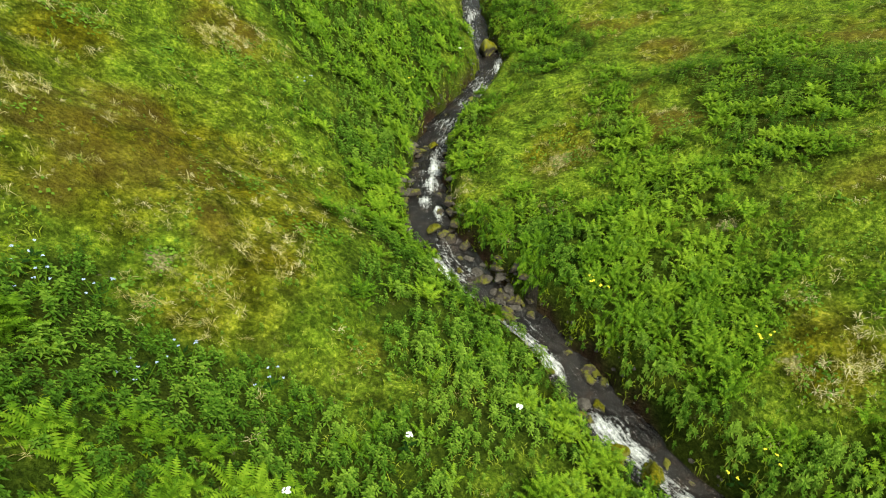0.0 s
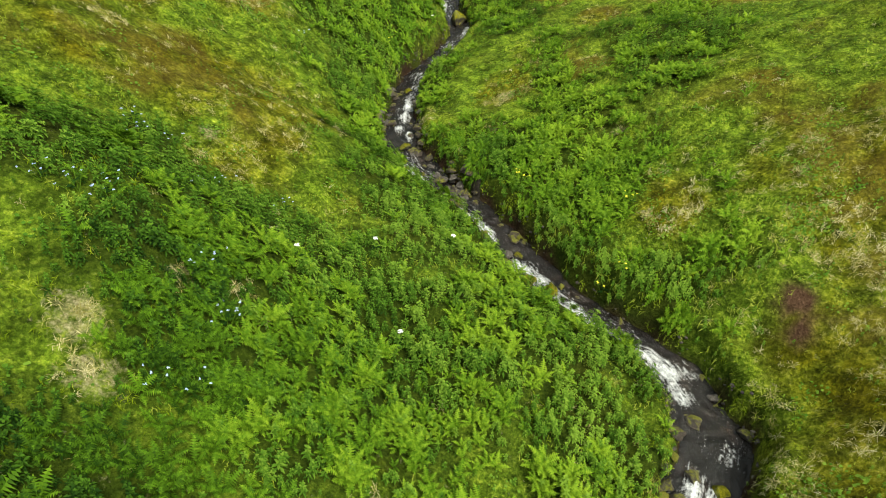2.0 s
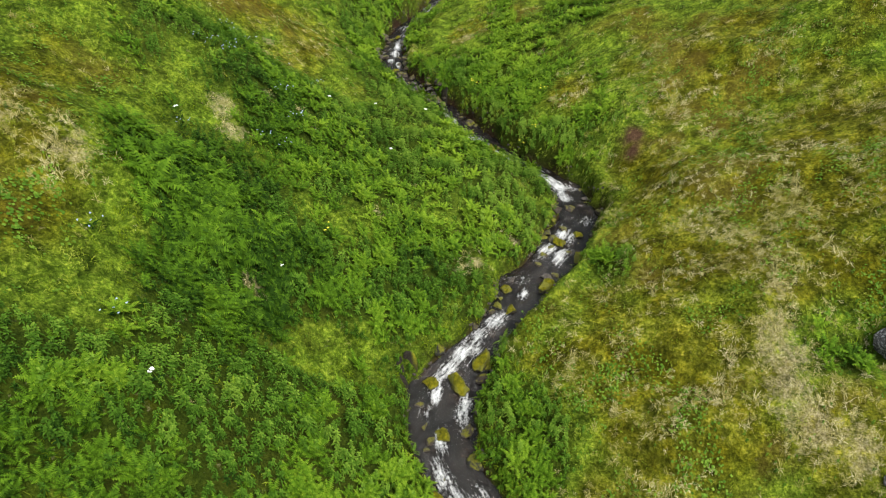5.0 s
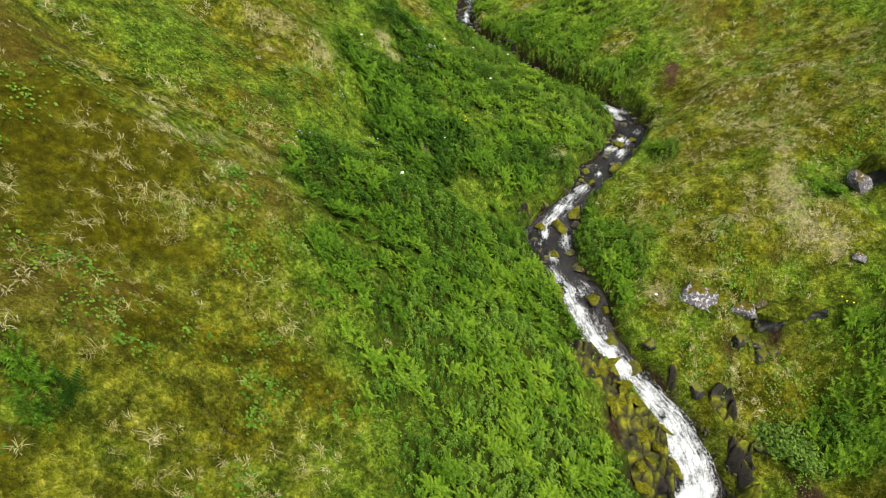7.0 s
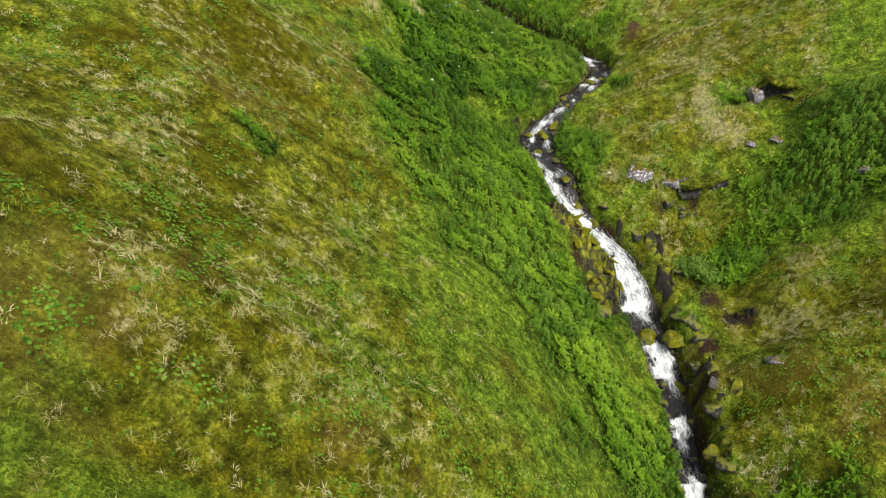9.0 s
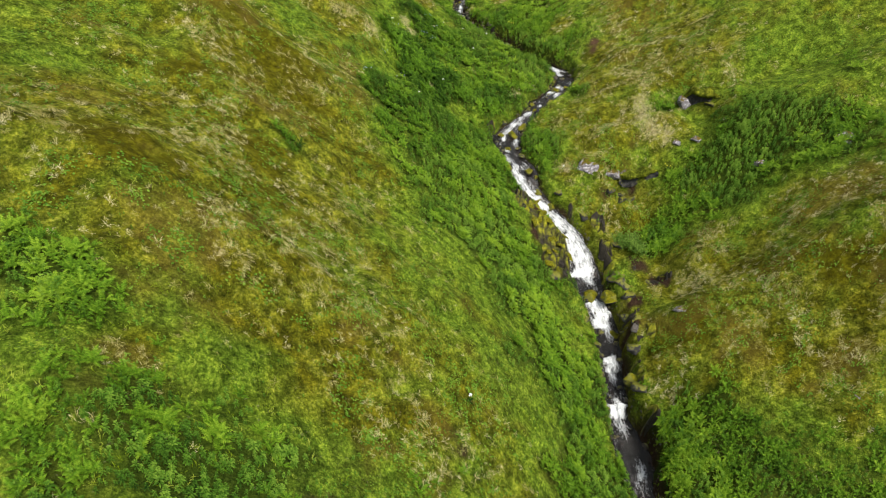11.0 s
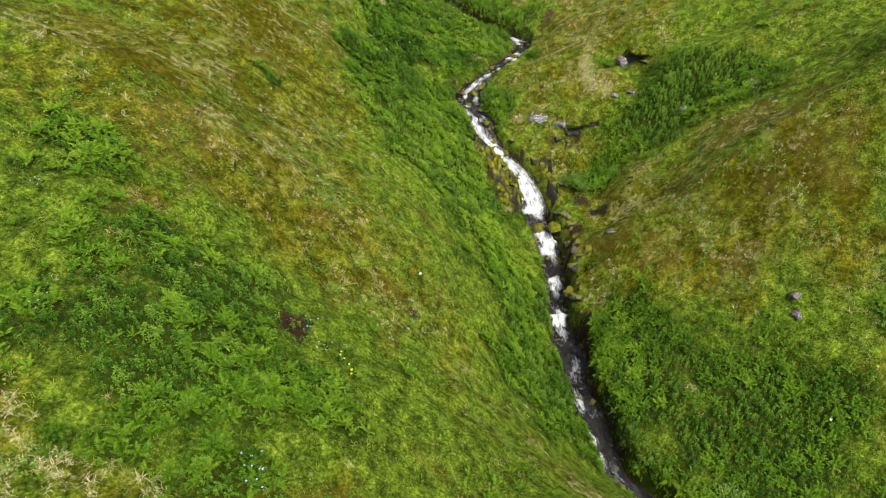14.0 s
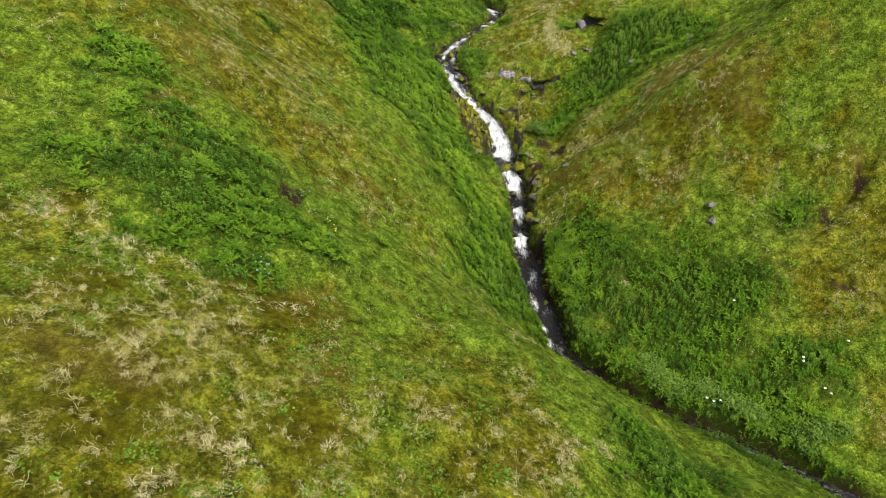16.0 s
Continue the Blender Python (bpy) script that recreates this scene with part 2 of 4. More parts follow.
def mounds(x, y, size, seed):
    """Clumps of plants about size metres apart: how close a place is to the middle of its clump (0 to 1), and two fixed chances of that clump."""
    x, y = np.asarray(x, float), np.asarray(y, float)
    i, j = np.floor(x / size).astype(np.int64), np.floor(y / size).astype(np.int64)
    f1, f2, ci, cj = np.full(x.shape, 9.0), np.full(x.shape, 9.0), i * 0, j * 0
    for a in (-1, 0, 1):
        for b in (-1, 0, 1):
            d = np.hypot(x / size - (i + a + 0.1 + 0.8 * hashed(i + a, j + b, seed)), y / size - (j + b + 0.1 + 0.8 * hashed(i + a, j + b, seed + 1)))
            f2 = np.minimum(f2, np.maximum(f1, d))
            ci, cj = np.where(d < f1, i + a, ci), np.where(d < f1, j + b, cj)
            f1 = np.minimum(f1, d)
    return np.clip((f2 - f1) / 0.55, 0, 1), hashed(ci, cj, seed + 2), hashed(ci, cj, seed + 3)


# knolls and hollows: x, y, radius, height
LUMPS = [(8.2, -8.5, 1.8, -1.36), (6.9, -12.9, 1.8, -0.73), (0.2, 2.3, 1.8, -0.72), (8.2, 1.4, 1.8, 0.48), (11.4, -26.8, 2.8, -0.51),
         (-2.7, -7.0, 1.8, 0.56), (3.1, -11.1, 2.8, -0.37), (6.8, -15.9, 1.8, 0.44), (0.6, -18.2, 2.8, 0.48), (13.0, -10.2, 1.8, 0.44),
         (4.3, -22.8, 1.8, -0.5), (10.6, -13.1, 1.8, -0.44), (3.0, 12.6, 1.8, -0.41), (-1.6, 3.1, 1.8, -0.33), (0.0, -2.0, 1.8, -0.26),
         (12.8, -14.0, 1.8, 0.37), (14.4, -19.1, 1.8, 0.36), (-4.6, -14.5, 1.8, -0.34), (8.5, -32.4, 2.2, -0.8), (7.1, -8.1, 0.55, -0.55), (6.1, -8.3, 0.4, -0.3), (11.0, -6.2, 0.8, -0.5), (9.3, -12.3, 0.8, 0.25), (11.2, -11.7, 0.8, 0.25), (13.0, -11.1, 0.8, 0.2),
         (8.8, -11.0, 0.8, -0.2), (10.8, -10.4, 0.8, -0.2), (12.6, -9.8, 0.8, -0.15),
         (-5.8, -4.0, 2.0, 0.7), (-7.2, -27.2, 3.0, 0.5), (8.0, -4.9, 1.5, 0.4), (11.4, -21.6, 2.2, -0.5), (16.4, -21.2, 1.8, -0.45), (10.6, -7.3, 1.1, -0.4),
         (12.3, -9.4, 1.6, -0.3), (-0.2, -30.4, 2.0, -0.6), (7.8, -8.25, 0.6, -0.35), (10.9, -5.9, 0.6, -0.25), (7.0, -22.6, 1.6, -0.4), (7.9, -11.9, 0.7, -0.6)]


# a narrow side rill in the turf: from, to
RILLS = [(16.65, -22.9, 18.3, -22.0), (18.3, -22.0, 19.6, -20.8)]


def bank_distance(x, y):
    """How far a place lies from the uneven water's edge, outside and inside."""
    u, w = x - along(STREAM_X, y), along(STREAM_W, y)
    one = x * 0 + 5 * np.sign(u)
    ragged = w * (0.5 * value_noise(one, y, 0.6, 3) + 0.25 * value_noise(one, y, 0.26, 4) - 0.36) * np.exp(-np.maximum(np.abs(u) - w, 0) / 0.5)
    return u, w + ragged, np.abs(u) - w - ragged


def ground_height(x, y, rough=True):
    x, y = np.asarray(x, float), np.asarray(y, float)
    yc = np.clip(y, -60, 60)
    u, w, d = bank_distance(x, y)
    left = u < 0
    d = np.maximum(d, 0)
    near = np.minimum(d, 14 + 0 * d)
    far = d - near
    bank = np.where(left, side(LEFT_BANK, yc), side(RIGHT_BANK, yc))
    slope = np.where(left, side(LEFT_SLOPE, yc), side(RIGHT_SLOPE, yc))
    bend = np.where(left, side(LEFT_BEND, yc), side(RIGHT_BEND, yc))
    rise = bank * (1 - np.exp(-near / 0.1)) + 0.16 * np.exp(-((near - 0.32) / 0.2) ** 2) + slope * near + bend * (np.sqrt((near - 6) ** 2 + 4) + near - 6 - 0.325)
    rise = rise + far * 0.42
    # away from the water the steps of the stream fade into an even fall
    k = np.clip((d - 0.2) / 1.6, 0, 1)
    z = along(STREAM_Z, y) * (1 - k) + np.interp(y, FALL_Y, FALL_Z) * k + 0.12 * np.maximum(y - 34, 0) - 0.1 * np.maximum(-42 - y, 0) + rise
    away = np.clip((d - 0.5) / 1.5, 0, 1)
    for lx, ly, r, h in LUMPS:
        z = z + h * np.exp(-((x - lx) ** 2 + (y - ly) ** 2) / r**2) * away
    for ax, ay, bx, by in RILLS:
        q = np.clip(((x - ax) * (bx - ax) + (y - ay) * (by - ay)) / ((bx - ax) ** 2 + (by - ay) ** 2), 0, 1)
        z = z - 0.45 * np.exp(-((x - ax - q * (bx - ax)) ** 2 + (y - ay - q * (by - ay)) ** 2) / 0.28**2)
    if rough:
        soft = np.clip(d / 1.2, 0, 1)
        z = z + soft * (0.34 * (value_noise(x, y, 1.7, 5) - 0.5) + 0.2 * (value_noise(x, y, 0.75, 6) - 0.5)) + np.clip(d / 0.3, 0, 1) * 0.15 * (value_noise(x, y, 0.36, 7) - 0.5)
        z = z + soft * 0.7 * np.exp(-((x - 6.8) ** 2 + (y + 10) ** 2) / 9) * (value_noise(x, y, 0.9, 8) - 0.5)
        z = z + 0.016 * np.maximum(np.hypot(x, y) - 60, 0) * value_noise(x, y, 40, 9)
    bed = np.clip(1 - (np.abs(u) / np.maximum(w, 0.05)) ** 2, 0, 1)
    return z - np.where(d > 0, 0, 0.08 + 0.25 * bed)


def patches(x, y, spots):
    m = np.zeros(np.shape(x))
    for px, py, r in spots:
        m = np.maximum(m, np.exp(-((x - px) ** 2 + (y - py) ** 2) / (1.1 * r) ** 2))
    return m


def lushness(x, y):
    d = np.abs(x - along(STREAM_X, y)) - along(STREAM_W, y)
    a = value_noise(x, y, 1.5, 21) * 0.6 + value_noise(x, y, 0.6, 22) * 0.4
    m = patches(x, y, LUSH) + 0.35 * np.exp(-np.maximum(d, 0) / 1.5) - 0.6 * patches(x, y, STRAW)
    return np.clip((m + (a - 0.5) * 1.2 - 0.26) * 1.9, 0, 1)


def dryness(x, y):
    a = value_noise(x, y, 1.3, 23) * 0.55 + value_noise(x, y, 0.5, 24) * 0.45
    m = patches(x, y, STRAW) - 0.75 * patches(x, y, LUSH)
    return np.clip((m + (a - 0.5) * 1.3 + 0.08) * 1.7, 0, 1)


# smooth brown-olive moss in the turf: x, y, radius
MOSSY_TURF = [(-7.7, -11.4, 1.5), (-9.2, -10.2, 1.3), (-6.4, -12.9, 0.5), (-7.6, -15.6, 0.8), (-10.0, -13.5, 1.0), (-3.4, -31.6, 0.9), (-7.0, -32.4, 1.0), (-5.6, -35.4, 0.8), (-2.2, -34.8, 0.7), (12.4, -16.2, 0.9),
              (14.2, -16.8, 1.2), (-9.5, -19.5, 1.0), (-6.5, -18.0, 0.7), (8.0, -16.0, 0.7), (15.5, -18.6, 0.8)]


def mossiness(x, y):
    a = value_noise(x, y, 0.9, 25) * 0.5 + value_noise(x, y, 0.35, 26) * 0.5
    return np.clip((patches(x, y, MOSSY_TURF) + (a - 0.5) * 1.4 - 0.42) * 2.6, 0, 1)


def spaced(lo, hi, step, reach):
    inner = list(np.arange(lo, hi + step / 2, step))
    out, s, v = [], step, hi
    while v < reach:
        s *= 1.16
        v += s
        out.append(v)
    back, s, v = [], step, lo
    while v > -reach:
        s *= 1.16
        v -= s
        back.append(v)
    return np.array(back[::-1] + inner + out)


def mesh_from(name, verts, faces, mat, attrs=None, smooth=True):
    me = bpy.data.meshes.new(name)
    verts, faces = np.asarray(verts, np.float32), np.asarray(faces, np.int32)
    k = faces.shape[1]
    me.vertices.add(len(verts))
    me.vertices.foreach_set("co", verts.ravel())
    me.loops.add(faces.size)
    me.loops.foreach_set("vertex_index", faces.ravel())
    me.polygons.add(len(faces))
    me.polygons.foreach_set("loop_start", np.arange(len(faces), dtype=np.int32) * k)
    me.polygons.foreach_set("use_smooth", np.full(len(faces), smooth))
    for key, values in (attrs or {}).items():
        me.attributes.new(key, "FLOAT", "POINT").data.foreach_set("value", np.asarray(values, np.float32))
    me.update(calc_edges=True)
    me.materials.append(mat)
    return me


def grid_faces(rows, cols):
    i, j = np.meshgrid(np.arange(rows - 1), np.arange(cols - 1), indexing="ij")
    a = (i * cols + j).ravel()
    return np.stack([a, a + 1, a + cols + 1, a + cols], 1)


def build_ground():
    # the sheet's lines follow the stream, closer together along its banks
    half = np.concatenate([np.arange(0, 1.5, 0.06), 1.5 + spaced(0, 17, 0.19, 400)[spaced(0, 17, 0.19, 400) >= 0]])
    gx, gy = np.concatenate([-half[:0:-1], half]), spaced(-36, 30, 0.15, 400)
    U, Y = np.meshgrid(gx, gy)
    X = U + along(STREAM_X, Y)
    Z = ground_height(X, Y)
    # soil strip at the water's edge, with the bank's shadow painted in
    shaded_soil = np.clip((0.06 + 0.25 * (value_noise(X, Y, 0.5, 36) - 0.4) - bank_distance(X, Y)[2]) * 8, 0, 1)
    earth = np.zeros_like(X)
    for px, py, r in EARTH:
        earth = np.maximum(earth, np.clip((r - np.hypot(X - px, Y - py) + 0.6 * (value_noise(X, Y, 0.3, 31) - 0.5)) * 7, 0, 1))
    for px, py, r in SHADED_SOIL:
        shaded_soil = np.maximum(shaded_soil, np.clip((r - np.hypot(X - px, Y - py) + 0.8 * (value_noise(X, Y, 0.4, 31) - 0.5)) * 6, 0, 1))
    thatch = np.zeros_like(X)
    for px, py, r in THATCH:
        thatch = np.maximum(thatch, np.clip((1.0 - np.hypot(X - px, (Y - py) * 0.85) / (1.05 * r) + 1.6 * (value_noise(X, Y, 0.35, 32) * 0.5 + value_noise(X, Y, 0.8, 35) * 0.5 - 0.5)) * 0.5, 0, 0.26))
    rust = np.clip((value_noise(X, Y, 1.9, 33) * 0.6 + value_noise(X, Y, 0.6, 34) * 0.4 - 0.6) * 5, 0, 0.42) * np.clip(dryness(X, Y) + 0.2, 0, 1)
    me = mesh_from("ground", np.stack([X, Y, Z], -1).reshape(-1, 3), grid_faces(len(gy), len(gx)), TURF,
                   {"dry": dryness(X, Y).ravel(), "lush": np.clip(1.3 * lushness(X, Y) - 0.15, 0, 0.9).ravel(), "shaded_soil": shaded_soil.ravel(), "earth": earth.ravel(), "thatch": thatch.ravel(), "rust": rust.ravel(), "mossy": mossiness(X, Y).ravel()})
    return tagged(new("ground", me), "steep grassy valley floor and slopes, green turf with dry straw patches", "ground", kind="structure")


# flattened pale dead grass, and bare brown earth: x, y, radius
THATCH = [(8.3, -5.2, 0.5), (8.4, -4.4, 0.45), (8.3, -5.8, 0.46), (8.6, -6.3, 0.43), (9.2, -6.8, 0.4), (8.6, -3.9, 0.31), (4.4, -7.1, 0.42), (-6.2, -3.3, 0.34), (-5.2, -3.2, 0.39),
          (-2.3, -3.8, 0.27), (2.5, -1.1, 0.26), (-2.1, 1.9, 0.25), (-3.8, 0.6, 0.27), (-3.5, 0.0, 0.23), (-2.9, 1.6, 0.16), (-3.9, 5.6, 0.14), (-4.0, 6.2, 0.16),
          (2.9, 12.7, 0.27), (2.4, 10.8, 0.21), (5.6, 9.3, 0.2), (5.6, 6.2, 0.15), (0.3, 11.8, 0.17), (1.4, 10.0, 0.17), (3.6, -0.1, 0.26), (2.1, -1.4, 0.23),
          (0.0, -0.5, 0.17), (-7.3, -20.1, 0.14), (-7.1, -21.2, 0.15), (1.9, -33.9, 0.22), (4.8, -33.5, 0.31), (-8.7, -30.5, 0.4), (9.2, -22.6, 0.3)]
EARTH = [(7.65, 3.1, 0.4), (7.45, 2.75, 0.26)]
# dark soil spots: bare ground, and hollows and clefts with painted shade
SHADED_SOIL = [ (7.1, -8.15, 0.35), (6.1, -8.3, 0.2), (5.7, -9.8, 0.35), (6.0, -11.3, 0.35), (6.5, -13.4, 0.35), (6.4, -14.6, 0.3), (7.0, -11.8, 0.4), (7.8, -12.7, 0.4),
        (17.4, -22.5, 0.35), (18.6, -21.7, 0.3), (17.2, -24.9, 0.45), (2.5, -9.4, 0.6), (3.0, -10.4, 0.7), (3.3, -11.4, 0.6), (-4.1, -26.2, 0.2), (-1.4, -23.2, 0.15), (13.6, -18.9, 0.2)]
build_ground()

# white water: x, y, radius
FOAM_ABOVE = [(1.0, 24.1, 0.3), (0.9, 22.8, 0.3), (1.95, 20.2, 0.3), (1.9, 19.7, 0.2), (1.4, 18.4, 0.25), (-0.3, 14.0, 0.2), (-0.28, 13.5, 0.22), (-0.36, 12.8, 0.24), (-0.5, 12.1, 0.2), (-0.15, 11.6, 0.16),
              (-0.1, 9.7, 0.3), (0.1, 9.4, 0.3), (0.35, 9.15, 0.2), (0.95, 8.5, 0.2), (1.35, 8.3, 0.22), (1.7, 7.9, 0.22), (1.9, 7.6, 0.26), (2.1, 7.3, 0.2), (2.75, 6.1, 0.22), (3.0, 5.8, 0.3),
              (3.25, 5.5, 0.3), (3.5, 5.15, 0.28), (3.75, 4.75, 0.3), (3.95, 4.45, 0.28), (5.15, 3.4, 0.3), (5.3, 3.1, 0.32), (5.5, 2.8, 0.28), (5.5, 2.5, 0.2),
              (5.1, 0.5, 0.26), (5.35, 0.35, 0.18), (4.6, -0.1, 0.28), (4.95, -0.35, 0.26), (3.7, -1.9, 0.15)]
FOAM_BELOW = [(2.9, -2.8, 0.25), (2.5, -3.2, 0.27), (2.1, -3.5, 0.27), (1.8, -3.8, 0.24), (1.5, -4.1, 0.18), (1.5, -4.4, 0.15), (2.1, -4.8, 0.26), (1.6, -5.6, 0.19),
              (1.6, -6.2, 0.22), (1.9, -6.6, 0.2), (1.9, -6.9, 0.29), (2.1, -7.4, 0.4), (2.4, -7.9, 0.4), (2.8, -8.3, 0.4), (3.3, -8.8, 0.4), (3.8, -9.3, 0.4),
              (4.4, -9.8, 0.42), (4.75, -10.4, 0.5), (5.0, -11.0, 0.55), (5.2, -13.0, 0.25), (5.4, -13.4, 0.3), (5.55, -13.8, 0.36), (5.45, -15.5, 0.26), (5.4, -15.85, 0.26),
              (5.3, -17.35, 0.26), (5.32, -17.75, 0.34), (5.6, -19.9, 0.3), (5.3, -21.6, 0.3), (5.5, -23.4, 0.25), (5.6, -24.2, 0.25), (11.0, -29.1, 0.3), (12.2, -29.9, 0.3)]


def build_water():
    ys = np.arange(34, -40, -0.045)
    cx, cz, w = along(STREAM_X, ys), along(STREAM_Z, ys), along(STREAM_W, ys)
    k = np.ones(7) / 7
    cx, w = (np.convolve(np.pad(a, 3, "edge"), k, "valid") for a in (cx, w))
    length = np.concatenate([[0], np.cumsum(np.sqrt(np.diff(cx) ** 2 + 0.045**2 + np.diff(cz) ** 2))])
    cols = np.linspace(-1, 1, 31)
    X = cx[:, None] + cols * (w[:, None] * 1.15 + 0.12)
    Y = np.repeat(ys[:, None], len(cols), 1)
    foam = np.zeros_like(X)
    dx, dy = np.gradient(cx, ys), 1.0
    for fx, fy, r in FOAM_ABOVE + FOAM_BELOW:
        tx = float(np.interp(-fy, -ys, dx))
        q = math.hypot(tx, 1)
        a, b = ((X - fx) * tx + (Y - fy)) / q, ((X - fx) - (Y - fy) * tx) / q
        foam = np.maximum(foam, np.exp(-((a / (2.4 * r)) ** 2 + (b / (0.95 * r)) ** 2)))
    drop = np.clip((np.gradient(cz, ys) - 0.55) * 1.6, 0, 1)[:, None]
    foam = np.clip(np.maximum(foam * 0.8, drop * np.clip(1.8 - 2.2 * np.abs(cols + 0.5 * (value_noise(X * 0, Y, 0.4, 47) - 0.5)) * (0.55 + 0.9 * value_noise(X, Y, 0.14, 46)), 0, 1.25)), 0, 1.25)
    foam = np.maximum(foam * np.where(drop > 0.15, 0.75 + 0.5 * value_noise(X, Y, 0.17, 44), 0.6 + 0.5 * value_noise(X, Y, 0.3, 44)), 0.5 * value_noise(X, Y, 0.6, 45) * np.clip(1.3 - np.abs(cols), 0, 1))
    V = np.repeat(length[:, None], len(cols), 1)
    U = X - cx[:, None]
    Z = cz[:, None] + 0.035 * (value_noise(X, Y, 0.2, 41) - 0.5) + foam * (0.16 * (value_noise(U, V * 0.35, 0.09, 42) - 0.3) + 0.1 * (1 - np.abs(cols)) + 0.08 * (value_noise(X, Y, 0.25, 43) - 0.5))
    me = mesh_from("stream_water", np.stack([X, Y, Z], -1).reshape(-1, 3), grid_faces(len(ys), len(cols)), WATER, {"foam": foam.ravel(), "across": U.ravel(), "downstream": V.ravel()})
    return tagged(new("stream_water", me), "dark clear stream water breaking into white foam over stones", "water", kind="structure")


build_water()

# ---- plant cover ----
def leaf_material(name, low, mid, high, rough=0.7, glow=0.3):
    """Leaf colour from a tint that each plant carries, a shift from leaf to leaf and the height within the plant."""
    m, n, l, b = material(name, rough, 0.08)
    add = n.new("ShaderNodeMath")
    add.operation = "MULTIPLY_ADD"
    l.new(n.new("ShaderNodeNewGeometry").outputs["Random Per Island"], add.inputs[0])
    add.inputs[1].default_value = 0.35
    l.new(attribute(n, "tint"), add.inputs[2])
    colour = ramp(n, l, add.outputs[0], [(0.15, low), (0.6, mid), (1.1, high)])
    l.new(colour, b.inputs["Base Color"])
    through_leaf = n.new("ShaderNodeBsdfTranslucent")
    l.new(colour, through_leaf.inputs[0])
    mix = n.new("ShaderNodeMixShader")
    mix.inputs[0].default_value = glow
    l.new(b.outputs[0], mix.inputs[1])
    l.new(through_leaf.outputs[0], mix.inputs[2])
    l.new(mix.outputs[0], n["Material Output"].inputs[0])
    return m


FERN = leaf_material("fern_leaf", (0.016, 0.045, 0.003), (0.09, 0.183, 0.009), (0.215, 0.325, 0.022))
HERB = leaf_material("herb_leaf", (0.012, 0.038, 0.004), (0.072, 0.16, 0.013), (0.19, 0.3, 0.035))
GRASS = leaf_material("green_grass", (0.06, 0.10, 0.002), (0.17, 0.235, 0.008), (0.36, 0.41, 0.065))
STRAW_MAT = leaf_material("dry_grass", (0.16, 0.15, 0.025), (0.38, 0.34, 0.13), (0.72, 0.64, 0.42), 0.8, 0.2)


def fern_form(rng, pairs):
    """One fern: a shuttlecock of arched fronds, each a blade of paired narrow leaflets that taper to the tip."""
    v, f, tip = [], [], []
    for k in range(rng.integers(5, 7)):
        a = k * 2.4 + rng.uniform(-0.4, 0.4)
        L, up = rng.uniform(0.5, 0.8), rng.uniform(0.8, 1.3)
        s = np.linspace(0, 1, pairs + 2)
        bend = up - s**1.2 * rng.uniform(0.9, 1.6)
        r = np.concatenate([[0], np.cumsum(np.cos(bend[:-1]))]) * L / (pairs + 1)
        h = np.concatenate([[0], np.cumsum(np.sin(bend[:-1]))]) * L / (pairs + 1)
        out, across = np.array([math.cos(a), math.sin(a)]), np.array([-math.sin(a), math.cos(a)])
        fold = rng.uniform(0.0, 0.5)
        for i in range(1, pairs + 1):
            reach = L * 0.2 * math.sin(math.pi * min(0.12 + 0.95 * s[i], 0.98)) ** 0.8 * rng.uniform(0.85, 1.1)
            for sgn in (-1, 1):
                b0 = len(v)
                p0, p1 = [*(out * r[i]), h[i]], [*(out * r[i + 1]), h[i + 1]]
                end = out * (r[i] + 0.45 * reach) + across * sgn * reach
                v += [p0, p1, [*end, h[i] + (fold - 0.35) * reach]]
                f.append((b0, b0 + 1, b0 + 2) if sgn > 0 else (b0 + 1, b0, b0 + 2))
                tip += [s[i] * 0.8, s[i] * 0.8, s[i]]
    return np.array(v), np.array(f), np.array(tip)


def herb_form(rng, whorls):
    """One leafy herb: whorls of folded pointed leaves up a short stem, the upper ones smaller and raised."""
    v, f, tip = [], [], []
    for w in range(whorls):
        q = w / (whorls - 1)
        sway = rng.normal(0, 0.02, 2) * q
        for k in range(5):
            a = k * 1.2566 + w * 0.63 + rng.uniform(-0.25, 0.25)
            c = np.array([sway[0], sway[1], 0.08 + 0.22 * q + rng.uniform(-0.02, 0.02)])
            L, W = (0.15 - 0.06 * q) * rng.uniform(0.75, 1.2), rng.uniform(0.02, 0.03)
            lean = -0.35 + 0.9 * q + rng.uniform(-0.25, 0.25)
            out = np.array([math.cos(a) * math.cos(lean), math.sin(a) * math.cos(lean), math.sin(lean)])
            across = np.array([-math.sin(a), math.cos(a), rng.uniform(-0.3, 0.3)])
            b0 = len(v)
            v += [c, c + out * L * 0.55 + across * W + [0, 0, 0.012], c + out * L - [0, 0, 0.02], c + out * L * 0.55 - across * W + [0, 0, 0.012]]
            f += [(b0, b0 + 1, b0 + 2), (b0, b0 + 2, b0 + 3)]
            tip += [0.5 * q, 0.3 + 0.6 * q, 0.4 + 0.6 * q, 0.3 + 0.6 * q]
    return np.array(v), np.array(f), np.array(tip)


